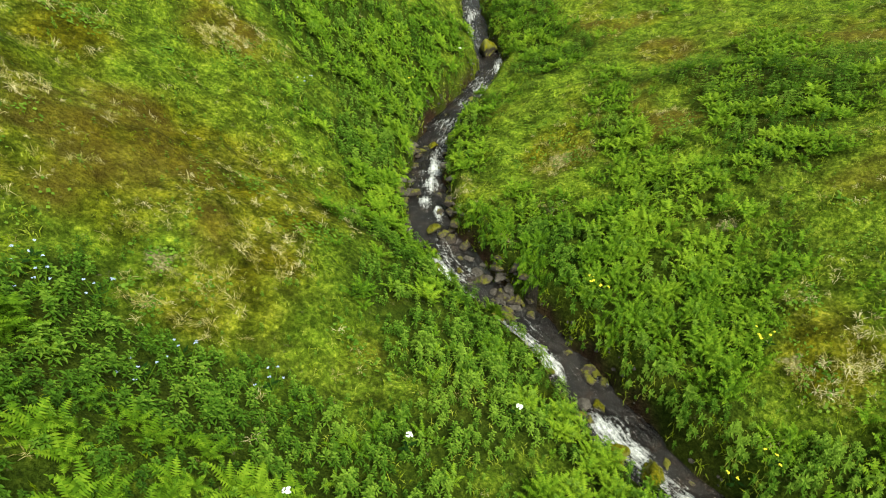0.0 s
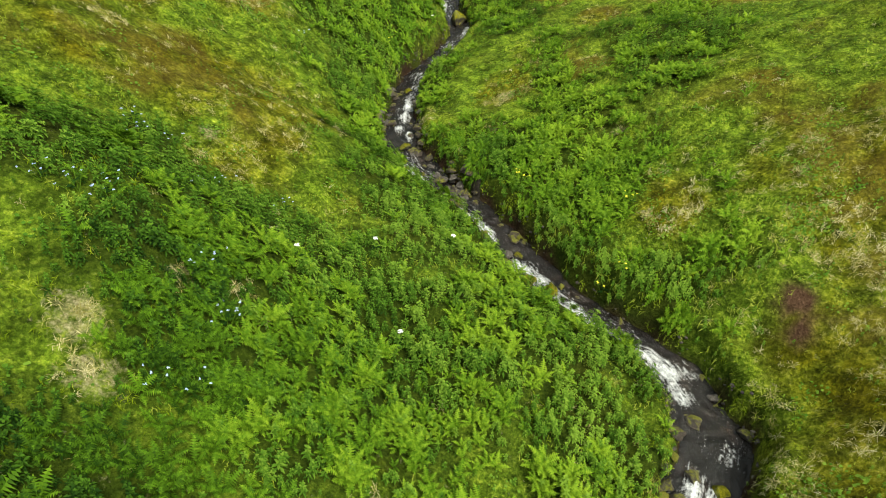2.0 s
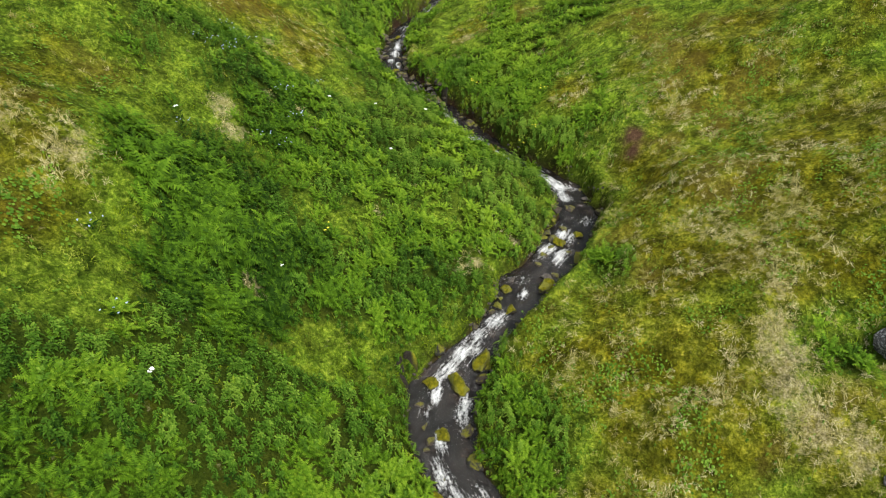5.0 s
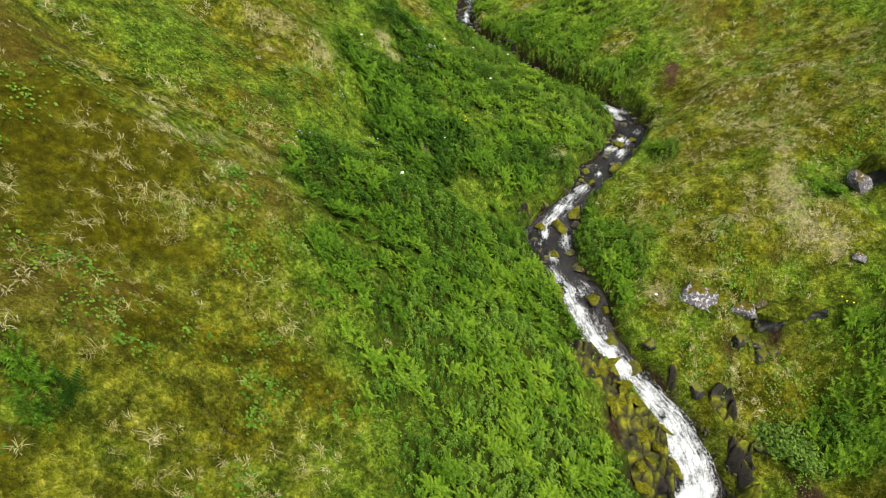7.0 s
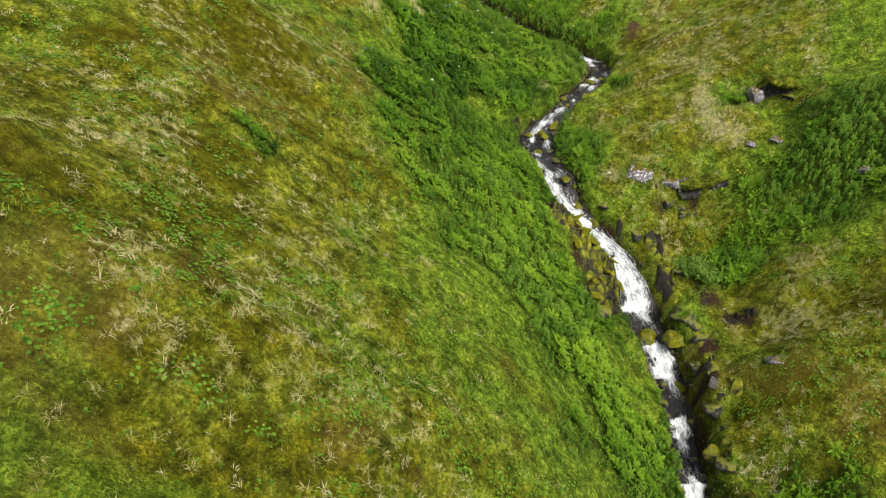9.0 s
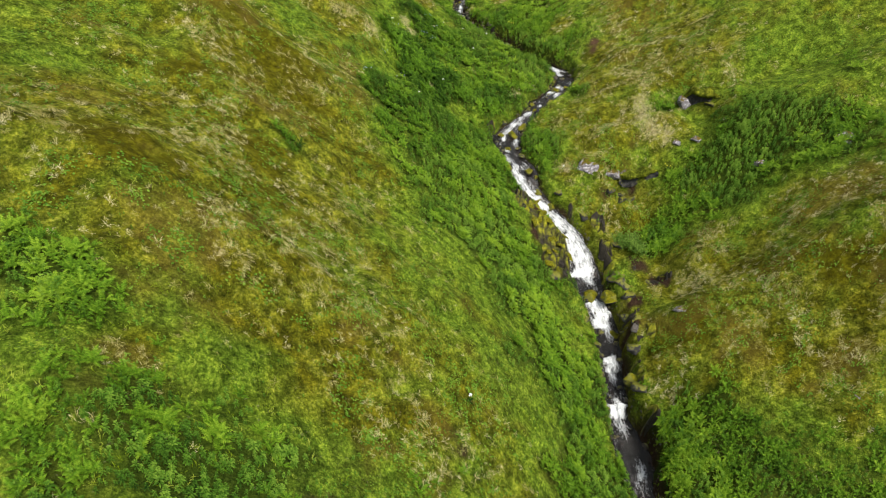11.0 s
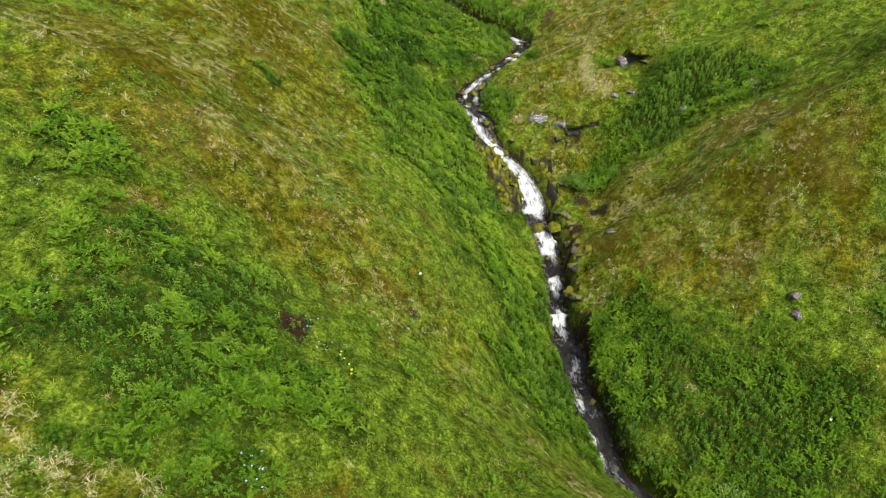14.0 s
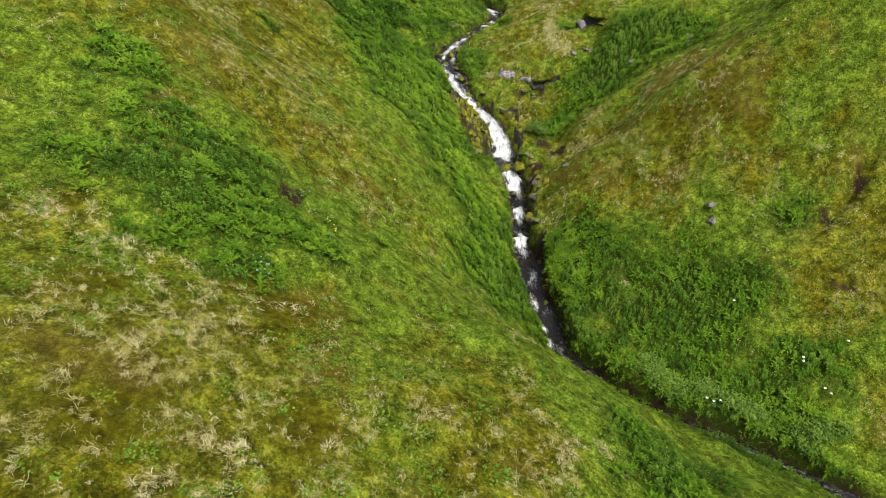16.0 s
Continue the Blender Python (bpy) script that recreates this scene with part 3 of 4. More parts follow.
def creeper_form(rng):
    """A low creeping plant: small rounded leaves scattered just over the moss."""
    v, f, tip = [], [], []
    for k in range(11):
        c = np.array([rng.normal(0, 0.11), rng.normal(0, 0.11), rng.uniform(0.03, 0.08)])
        a, L = rng.uniform(0, 6.283), rng.uniform(0.018, 0.03)
        o, s = np.array([math.cos(a), math.sin(a), rng.uniform(-0.3, 0.3)]) * L, np.array([-math.sin(a), math.cos(a), rng.uniform(-0.3, 0.3)]) * L * 0.85
        b0 = len(v)
        v += [c - o, c + s, c + o, c - s]
        f += [(b0, b0 + 2, b0 + 1), (b0, b0 + 3, b0 + 2)]
        tip += [0.3, 0.6, 0.8, 0.6]
    return np.array(v), np.array(f), np.array(tip)


def tuft_form(rng, blades, length, width, flop, spread):
    """One tuft of thin bent grass blades."""
    v, f, tip = [], [], []
    for k in range(blades):
        a, L = rng.uniform(0, 6.283), length * rng.uniform(0.5, 1.2)
        up = rng.uniform(flop * 0.5, flop)
        base = np.array([rng.normal(0, spread), rng.normal(0, spread), 0])
        o, ac = np.array([math.cos(a), math.sin(a)]), np.array([-math.sin(a), math.cos(a), 0]) * width
        m = base + [*(o * math.cos(up) * L * 0.5), math.sin(up) * L * 0.5]
        low, side_way = up - rng.uniform(0.6, 1.4), a + rng.uniform(-0.7, 0.7)
        e = m + [math.cos(side_way) * math.cos(low) * L * 0.5, math.sin(side_way) * math.cos(low) * L * 0.5, math.sin(low) * L * 0.5]
        b0 = len(v)
        v += [base, m - ac, m + ac, e]
        f += [(b0, b0 + 2, b0 + 1), (b0 + 1, b0 + 2, b0 + 3)]
        tip += [0, 0.6, 0.6, 1]
    return np.array(v), np.array(f), np.array(tip)


EDGE_Y = [-37, -20, -10, 0, 8, 27]
EDGE_LEFT, EDGE_RIGHT = [-11, -14, -14, -10, -10, -13], [16, 21, 20.5, 17, 14, 17]


def scatter(count, density, seed, clear=0.05):
    """Places for plants, more of them where the density is higher."""
    rng = np.random.default_rng(seed)
    xs, ys = [], []
    have = 0
    while have < count:
        y = rng.uniform(-37, 27, 60000)
        x = rng.uniform(-15, 21, 60000)
        d = bank_distance(x, y)[2]
        ok = (x > np.interp(y, EDGE_Y, EDGE_LEFT)) & (x < np.interp(y, EDGE_Y, EDGE_RIGHT)) & (d > clear)
        for bx, by, r in BARE:
            ok &= np.hypot(x - bx, y - by) > r * rng.uniform(0.6, 1.1, len(x))
        ok &= rng.uniform(0, 1, len(x)) < density(x, y) * np.where(((x > 7.5) & (y < -14)) | (y > 13), 0.65, 1)
        xs.append(x[ok])
        ys.append(y[ok])
        have += ok.sum()
    return np.concatenate(xs)[:count], np.concatenate(ys)[:count], rng


def plant(name, label, category, forms, x, y, rng, size, mat, tint, lean=0.25, sink=0.02, smooth=False, rise=0.0):
    """All plants of one kind as one mesh."""
    z = ground_height(x, y) + rise
    e = 0.2
    gx = (ground_height(x + e, y, False) - ground_height(x - e, y, False)) / (2 * e)
    gy = (ground_height(x, y + e, False) - ground_height(x, y - e, False)) / (2 * e)
    gx, gy = np.clip(gx, -1.2, 1.2), np.clip(gy, -1.2, 1.2)
    pick, turn = rng.integers(0, len(forms), len(x)), rng.uniform(0, 6.283, len(x))
    V, F, T, start = [], [], [], 0
    for k, (fv, ff, ft) in enumerate(forms):
        i = np.where(pick == k)[0]
        if not len(i):
            continue
        c, s, q = np.cos(turn[i])[:, None], np.sin(turn[i])[:, None], size[i][:, None]
        px, py, pz = fv[:, 0] * q, fv[:, 1] * q, fv[:, 2] * q
        wx, wy = px * c - py * s, px * s + py * c
        # plants lean downhill and follow the slope under them
        wz = pz + 0.85 * (gx[i][:, None] * wx + gy[i][:, None] * wy)
        wx, wy = wx - lean * pz * gx[i][:, None], wy - lean * pz * gy[i][:, None]
        V.append(np.stack([wx + x[i][:, None], wy + y[i][:, None], wz + z[i][:, None] - sink], -1).reshape(-1, 3))
        F.append((ff[None] + (start + np.arange(len(i)) * len(fv))[:, None, None]).reshape(-1, 3))
        # lighter young tips; the shade at plant bases is put into the tint too
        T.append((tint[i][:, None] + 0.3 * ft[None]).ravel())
        start += len(i) * len(fv)
    me = mesh_from(name, np.concatenate(V), np.concatenate(F), mat, {"tint": np.concatenate(T)}, smooth)
    return tagged(new(name, me), label, category, kind="stuff")


BARE = [(7.2, -8.0, 0.35), (7.8, -8.1, 0.4), (8.4, -8.1, 0.3), (10.8, -5.7, 0.45), (11.4, -5.95, 0.4), (4.6, -8.8, 0.4), (5.5, -9.9, 0.45), (5.9, -10.6, 0.5), (6.9, -12.2, 0.5), (6.1, -18.3, 0.4), (6.9, -15.4, 0.3), (5.6, -7.5, 0.35), (10.9, -5.0, 0.5), (7.65, 3.0, 0.6), (7.05, -8.1, 0.3), (2.4, -9.2, 0.55), (2.6, -9.9, 0.8), (2.9, -10.7, 0.9), (3.3, -11.5, 0.75), (6.0, -11.3, 0.6), (6.4, -13.6, 0.6), (17.2, -24.9, 0.5), (6.2, -14.7, 0.5)]


# stands of a darker green, slope shade put into their tint too: x, y, radius
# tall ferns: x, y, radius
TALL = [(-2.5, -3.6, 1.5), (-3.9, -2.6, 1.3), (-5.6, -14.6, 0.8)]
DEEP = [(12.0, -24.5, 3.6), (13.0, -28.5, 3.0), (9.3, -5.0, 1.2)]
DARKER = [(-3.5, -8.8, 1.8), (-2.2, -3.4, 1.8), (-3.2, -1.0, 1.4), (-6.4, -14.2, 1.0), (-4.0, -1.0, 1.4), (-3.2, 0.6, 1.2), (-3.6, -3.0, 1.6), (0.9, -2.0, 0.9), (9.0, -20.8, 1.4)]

PALE = [(13.0, -18.0, 2.0), (15.5, -20.5, 1.8), (11.0, -17.0, 1.5), (10.3, -15.2, 1.9), (13.0, -14.0, 1.5), (8.6, -5.2, 1.5), (7.3, -0.5, 2.3), (8.6, 3.5, 1.5), (9.0, -3.0, 1.4), (-5.0, -35.0, 2.5)]
# plants tinted lighter, the sky's light on them put into the colour
BRIGHT = [(8.0, 4.0, 3.0), (9.5, -1.5, 2.0), (10.5, -15.0, 2.2), (7.0, 0.0, 2.5), (9.0, 15.5, 4.5), (5.0, 13.0, 2.5), (7.0, 9.5, 3.0), (2.5, 13.0, 2.0), (-1.5, -32.0, 2.0), (0.5, 5.0, 2.5), (0.4, -11.0, 2.4), (1.0, -14.0, 3.0), (3.0, 2.0, 2.5), (-2.0, 14.0, 3.0)]


def build_plants():
    rng = np.random.default_rng(11)
    fine_ferns, far_ferns = [fern_form(rng, 10) for _ in range(8)], [fern_form(rng, 6) for _ in range(6)]
    herbs = [herb_form(rng, 3) for _ in range(10)]
    tufts = [tuft_form(rng, 7, 0.24, 0.0085, 1.45, 0.06) for _ in range(8)]
    straws = [tuft_form(rng, 15, 0.18, 0.0034, 1.25, 0.022) for _ in range(14)]

    def near(x, y):
        return (x < 4.5) & (y < 9)

    def clump(x, y):
        """The middle, the kind and the tone of the clump that a place belongs to, at two sizes."""
        a, kind, tone = mounds(x, y, 0.55, 91)
        b, _, small = mounds(x, y, 0.26, 96)
        return 0.7 * np.sqrt(a) + 0.3 * np.sqrt(b), kind, 0.65 * tone + 0.35 * small

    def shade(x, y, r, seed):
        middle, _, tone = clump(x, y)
        # clump middles lighter, gaps darker: their light and shade go into the tint
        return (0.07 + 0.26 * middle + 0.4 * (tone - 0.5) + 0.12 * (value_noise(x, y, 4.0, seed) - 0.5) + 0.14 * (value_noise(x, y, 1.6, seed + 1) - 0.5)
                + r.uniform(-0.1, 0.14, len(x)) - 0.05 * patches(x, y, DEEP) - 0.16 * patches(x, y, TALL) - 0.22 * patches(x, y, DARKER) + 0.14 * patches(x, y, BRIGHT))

    def low_edge(x, y):
        return np.clip(0.65 + bank_distance(x, y)[2] / 0.8, 0.65, 1)

    def ferny(x, y):
        return clump(x, y)[1] < np.clip(1.7 * value_noise(x, y, 2.2, 51) - 0.42 + 1.2 * patches(x, y, TALL), 0.06, 0.92)

    def stands(x, y):
        return np.clip(lushness(x, y) * 1.3 - 0.12, 0, 1) * np.clip(clump(x, y)[0] * 2.4 - 0.6, 0, 1) * (1 - mossiness(x, y)) * (1 - 0.95 * np.clip(1.6 * patches(x, y, THATCH), 0, 1))

    def fern_stands(x, y):
        return stands(x, y) * np.where(ferny(x, y), 1.0, 0.03)

    def herb_stands(x, y):
        some = np.clip(0.1 + 0.5 * lushness(x, y), 0, 1) * np.clip(2.2 * value_noise(x, y, 0.55, 59) - 0.75, 0, 1) * (1 - 0.9 * mossiness(x, y))
        return np.maximum(stands(x, y) * np.where(ferny(x, y), 0.1, 1.0), some)

    x, y, r = scatter(12500, fern_stands, 101, 0.08)
    middle = clump(x, y)[0]
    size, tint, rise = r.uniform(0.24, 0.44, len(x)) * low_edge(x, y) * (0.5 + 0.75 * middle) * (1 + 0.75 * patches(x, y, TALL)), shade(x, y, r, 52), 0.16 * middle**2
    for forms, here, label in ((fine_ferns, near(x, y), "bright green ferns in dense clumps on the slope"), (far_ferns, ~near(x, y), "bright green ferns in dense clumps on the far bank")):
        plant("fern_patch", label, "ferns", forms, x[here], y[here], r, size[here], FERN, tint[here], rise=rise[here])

    x, y, r = scatter(28500, herb_stands, 102, 0.02)
    middle = clump(x, y)[0]
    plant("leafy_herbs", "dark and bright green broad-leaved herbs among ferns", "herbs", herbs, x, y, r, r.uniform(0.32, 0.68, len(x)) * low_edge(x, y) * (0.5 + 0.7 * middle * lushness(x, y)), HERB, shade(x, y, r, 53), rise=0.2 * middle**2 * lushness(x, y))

    def grassy(x, y):
        d = bank_distance(x, y)[2]
        return np.clip(0.22 + 1.3 * np.exp(-d / 0.3) - 0.2 * lushness(x, y) + 0.5 * (value_noise(x, y, 1.4, 54) - 0.4), 0.03, 1) * (1 - 0.85 * mossiness(x, y))

    x, y, r = scatter(19000, grassy, 103, 0.0)
    d = bank_distance(x, y)[2]
    # grass close to the water is tinted darker, bank shade put into it
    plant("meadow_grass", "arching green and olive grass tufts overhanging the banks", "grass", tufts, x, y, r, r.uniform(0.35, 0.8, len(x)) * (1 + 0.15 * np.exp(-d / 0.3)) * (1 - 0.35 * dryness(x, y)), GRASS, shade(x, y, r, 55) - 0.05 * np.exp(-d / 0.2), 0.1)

    def wisps(x, y):
        fine = np.clip(2.4 * value_noise(x, y, 0.5, 56) - 0.7, 0, 1)
        pale = 0.1 + 1.2 * np.clip(value_noise(x, y, 1.7, 61) - 0.25, 0, 1)
        return np.clip(0.004 + dryness(x, y) * fine * pale + 0.5 * patches(x, y, THATCH) + 0.35 * patches(x, y, PALE) * fine, 0, 1) * (1 - 0.5 * mossiness(x, y))

    x, y, r = scatter(16000, wisps, 104, 0.1)
    plant("dry_grass", "pale straw-coloured dead grass tufts standing in mossy turf", "dry grass", straws, x, y, r, r.uniform(0.35, 1.05, len(x)), STRAW_MAT, 0.02 + 0.3 * value_noise(x, y, 1.6, 57) + r.uniform(-0.2, 0.3, len(x)), 0.05)

    def creeping(x, y):
        return np.clip(0.25 + dryness(x, y) - 0.6 * lushness(x, y), 0, 1) * np.clip(3 * value_noise(x, y, 0.8, 62) - 1.4, 0, 1)

    x, y, r = scatter(5200, creeping, 105, 0.3)
    plant("creeping_plants", "small round green leaves creeping over mossy turf", "herbs", [creeper_form(rng) for _ in range(8)], x, y, r, r.uniform(0.7, 1.3, len(x)), HERB, 0.3 + r.uniform(-0.1, 0.2, len(x)), 0.0)


build_plants()

# ---- stones ----
def rock_material(name, low, mid, high, rough, spec, moss_cover=0.0, moss_low=(0.05, 0.06, 0.004), moss_high=(0.2, 0.19, 0.012), spots=None):
    m, n, l, b = material(name, rough, spec)
    tex = n.new("ShaderNodeTexCoord").outputs["Object"]
    grain, big = noise_node(n, l, 14, 8, 0.7, tex), noise_node(n, l, 3, 5, 0.6, tex)
    colour = ramp(n, l, blend(n, l, 0.4, grain, big), [(0.35, low), (0.5, mid), (0.65, high)])
    if spots:
        colour = blend(n, l, ramp(n, l, noise_node(n, l, 8, 5, 0.65, tex), [(0.52, (0, 0, 0)), (0.6, (1, 1, 1))]), colour, spots)
    if moss_cover:
        up = n.new("ShaderNodeSeparateXYZ")
        l.new(n.new("ShaderNodeNewGeometry").outputs["Normal"], up.inputs[0])
        k = n.new("ShaderNodeMath")
        k.operation = "MULTIPLY_ADD"
        l.new(up.outputs[2], k.inputs[0])
        k.inputs[1].default_value = 0.5
        l.new(big, k.inputs[2])
        moss = ramp(n, l, noise_node(n, l, 22, 6, 0.75, tex), [(0.32, moss_low), (0.68, moss_high)])
        colour = blend(n, l, ramp(n, l, k.outputs[0], [(1.0 - moss_cover, (0, 0, 0)), (1.12 - moss_cover, (1, 1, 1))]), colour, moss)
    l.new(colour, b.inputs["Base Color"])
    bump(n, l, b, grain, 0.8, 0.05)
    return m


ROCKS = {
    "mossy": (rock_material("mossy_rock", (0.012, 0.01, 0.007), (0.035, 0.028, 0.018), (0.09, 0.07, 0.045), 0.6, 0.4, 0.5), "brown stone with yellow-green moss in the stream", "mossy_rock"),
    "dark": (rock_material("wet_dark_rock", (0.005, 0.005, 0.005), (0.017, 0.016, 0.016), (0.06, 0.055, 0.055), 0.5, 0.4, 0.2), "wet black basalt rock on the stream bank", "dark_rock"),
    "grey": (rock_material("grey_stone", (0.025, 0.021, 0.018), (0.08, 0.069, 0.06), (0.2, 0.18, 0.16), 0.7, 0.3), "bare grey-brown stone beside the water", "grey_stone"),
    "lichen": (rock_material("lichen_rock", (0.03, 0.026, 0.028), (0.11, 0.1, 0.11), (0.25, 0.23, 0.24), 0.85, 0.2, 0.18, (0.05, 0.038, 0.004), (0.16, 0.105, 0.01), (0.6, 0.57, 0.6)), "grey lichen-spotted boulder bedded in the turf", "lichen_boulder"),
    "brown": (rock_material("brown_stone", (0.012, 0.009, 0.007), (0.045, 0.034, 0.026), (0.13, 0.1, 0.08), 0.5, 0.45, 0.15), "wet dark brown stone lying in the stream", "stream_stone"),
    "pale": (rock_material("pale_rock", (0.08, 0.045, 0.04), (0.26, 0.19, 0.18), (0.6, 0.55, 0.55), 0.8, 0.2), "pinkish white boulder bedded in the turf", "pale_boulder"),
}


def moss_tone(name, low, high):
    m, n, l, b = material(name, 0.9, 0.08)
    l.new(ramp(n, l, noise_node(n, l, 4, 6, 0.7), [(0.35, low), (0.62, high)]), b.inputs["Base Color"])
    bump(n, l, b, noise_node(n, l, 14, 5, 0.7), 0.8, 0.06)
    return m


def pad_material():
    m, n, l, b = material("moss_pad", 0.85, 0.1)
    tone = noise_node(n, l, 3, 6, 0.7)
    l.new(ramp(n, l, tone, [(0.32, (0.035, 0.04, 0.003)), (0.5, (0.125, 0.12, 0.005)), (0.68, (0.26, 0.235, 0.012))]), b.inputs["Base Color"])
    bump(n, l, b, noise_node(n, l, 12, 5, 0.7), 0.8, 0.08)
    return m


MOSS_PAD = pad_material()


TURF_PAD = moss_tone("ochre_moss", (0.03, 0.033, 0.003), (0.14, 0.12, 0.012))


def rock_mesh(kind, seed, flat, fine=3):
    """A lumpy stone of about one metre radius with broken faces."""
    bm = bmesh.new()
    bmesh.ops.create_icosphere(bm, subdivisions=fine, radius=1.0)
    r = random.Random(seed)
    cuts = [(Vector((r.uniform(-1, 1), r.uniform(-1, 1), r.uniform(-0.6, 1))).normalized(), r.uniform(0.42, 0.8)) for _ in range(11)]
    shift = Vector((seed * 3.1, seed * 1.7, 0))
    for v in bm.verts:
        p = v.co.copy()
        for normal, far in cuts:
            over = p.dot(normal) - far
            if over > 0:
                p -= normal * over * 0.95
        p *= 1 + 0.3 * noise.noise(v.co * 1.3 + shift) + 0.18 * noise.noise(v.co * 3.2 + shift) + 0.07 * noise.noise(v.co * 8 + shift)
        v.co = Vector((p.x * 1.12, p.y * 0.95, p.z * flat))
    me = bpy.data.meshes.new(ROCKS[kind][2])
    bm.to_mesh(me)
    bm.free()
    for poly in me.polygons:
        poly.use_smooth = True
    me.materials.append(ROCKS[kind][0])
    return me


MOSSY = [(1.59, 21.3, 0.43), (-0.27, 10.97, 0.18), (-0.34, 14.81, 0.15), (0.36, 9.71, 0.1), (-0.16, 9.52, 0.11), (0.95, 8.55, 0.19), (-0.22, 10.3, 0.1), (2.79, 6.49, 0.13),
         (2.88, 5.55, 0.19), (3.41, 5.26, 0.24), (5.0, 0.16, 0.2), (5.53, 0.53, 0.17), (5.4, -0.58, 0.17), (4.29, -1.66, 0.22), (3.32, -1.71, 0.14), (2.55, -3.7, 0.26),
         (1.98, -4.2, 0.24), (1.35, -4.1, 0.2), (1.58, -5.36, 0.17), (1.5, -6.83, 0.23), (2.55, -6.95, 0.24), (2.87, -7.23, 0.14), (3.34, -2.44, 0.15)]
MOSS_STEP = [(4.9, -12.5, 0.4), (2.95, -7.99, 0.2), (5.81, -12.9, 0.42), (5.9, -13.94, 0.26), (5.9, -16.8, 0.36), (3.5, -8.6, 0.22)]
# the first row adds near-black rocks that stand for shaded hollows and crevices
DARK = [(11.5, -5.65, 0.3), (7.0, -8.15, 0.22), (7.5, -8.35, 0.2), (6.2, -12.6, 0.35), (6.35, -13.2, 0.35), (6.3, -13.9, 0.3), (7.0, -12.4, 0.3), (7.3, -12.6, 0.28), (6.45, -14.5, 0.3),
        (1.69, 19.3, 0.16), (0.87, 17.89, 0.21), (-0.86, 13.29, 0.15), (-0.92, 12.9, 0.12), (0.16, 9.97, 0.11), (1.74, 8.74, 0.25), (2.31, -5.98, 0.2), (1.54, -3.5, 0.17), (1.0, -4.07, 0.2),
        (6.45, -8.3, 0.22), (6.9, -8.65, 0.25), (3.1, -12.1, 0.34), (4.5, -13.77, 0.24), (5.22, -19.6, 0.2), (4.93, -19.69, 0.18), (6.0, -24.08, 0.17), (5.9, -25.6, 0.2), (6.5, -12.4, 0.35),
        (6.4, -10.6, 0.25), (3.9, -8.3, 0.25), (4.9, -9.3, 0.3), (6.1, -12.2, 0.4), (6.2, -15.6, 0.3), (6.0, -17.3, 0.3), (4.7, -15.0, 0.2), (4.6, -17.0, 0.22)]
GREY = [(0.05, 10.64, 0.12), (-1.0, 13.67, 0.14), (0.55, 10.06, 0.12), (0.72, 9.68, 0.14), (0.93, 9.53, 0.11), (1.39, 8.97, 0.11), (2.52, 6.55, 0.15), (-0.93, 10.82, 0.12), (4.41, -1.17, 0.14),
        (3.48, -1.31, 0.11), (6.22, 2.44, 0.13), (6.25, -14.91, 0.22), (6.03, -24.57, 0.17), (1.1, 9.2, 0.1), (1.2, 9.45, 0.09), (0.85, 9.9, 0.1), (0.6, 9.4, 0.08), (1.55, 9.2, 0.1), (-0.95, 14.1, 0.1), (-0.9, 13.0, 0.09)]
LICHEN = [(5.51, -7.41, 0.5), (6.45, -7.7, 0.4), (9.53, -7.28, 0.17), (7.83, -15.06, 0.3), (10.28, -7.45, 0.22), (13.17, -20.71, 0.21), (13.11, -21.31, 0.2),
          (11.86, -19.85, 0.14), (14.93, -10.47, 0.33), (12.25, -9.79, 0.21), (7.2, -7.6, 0.3)]


# rock outcrops in the banks: x, y, half widths, moss
OUTCROPS = [(5.85, -11.0, 0.45, 1.0, 0.42), (6.4, -13.5, 0.5, 1.05, 0.25), (6.95, -12.0, 0.45, 0.4, 0.2), (5.55, -9.75, 0.38, 0.55, 0.3), (7.8, -12.7, 0.5, 0.42, 0.05),
            (6.15, -18.2, 0.32, 0.65, 0.3), (4.55, -9.0, 0.28, 0.55, 0.3), (6.5, -15.2, 0.42, 0.65, 0.2), (6.0, -16.6, 0.28, 0.65, 0.3), (0.95, -4.1, 0.4, 0.3, 0.3), (1.75, 8.85, 0.3, 0.35, 0.1)]


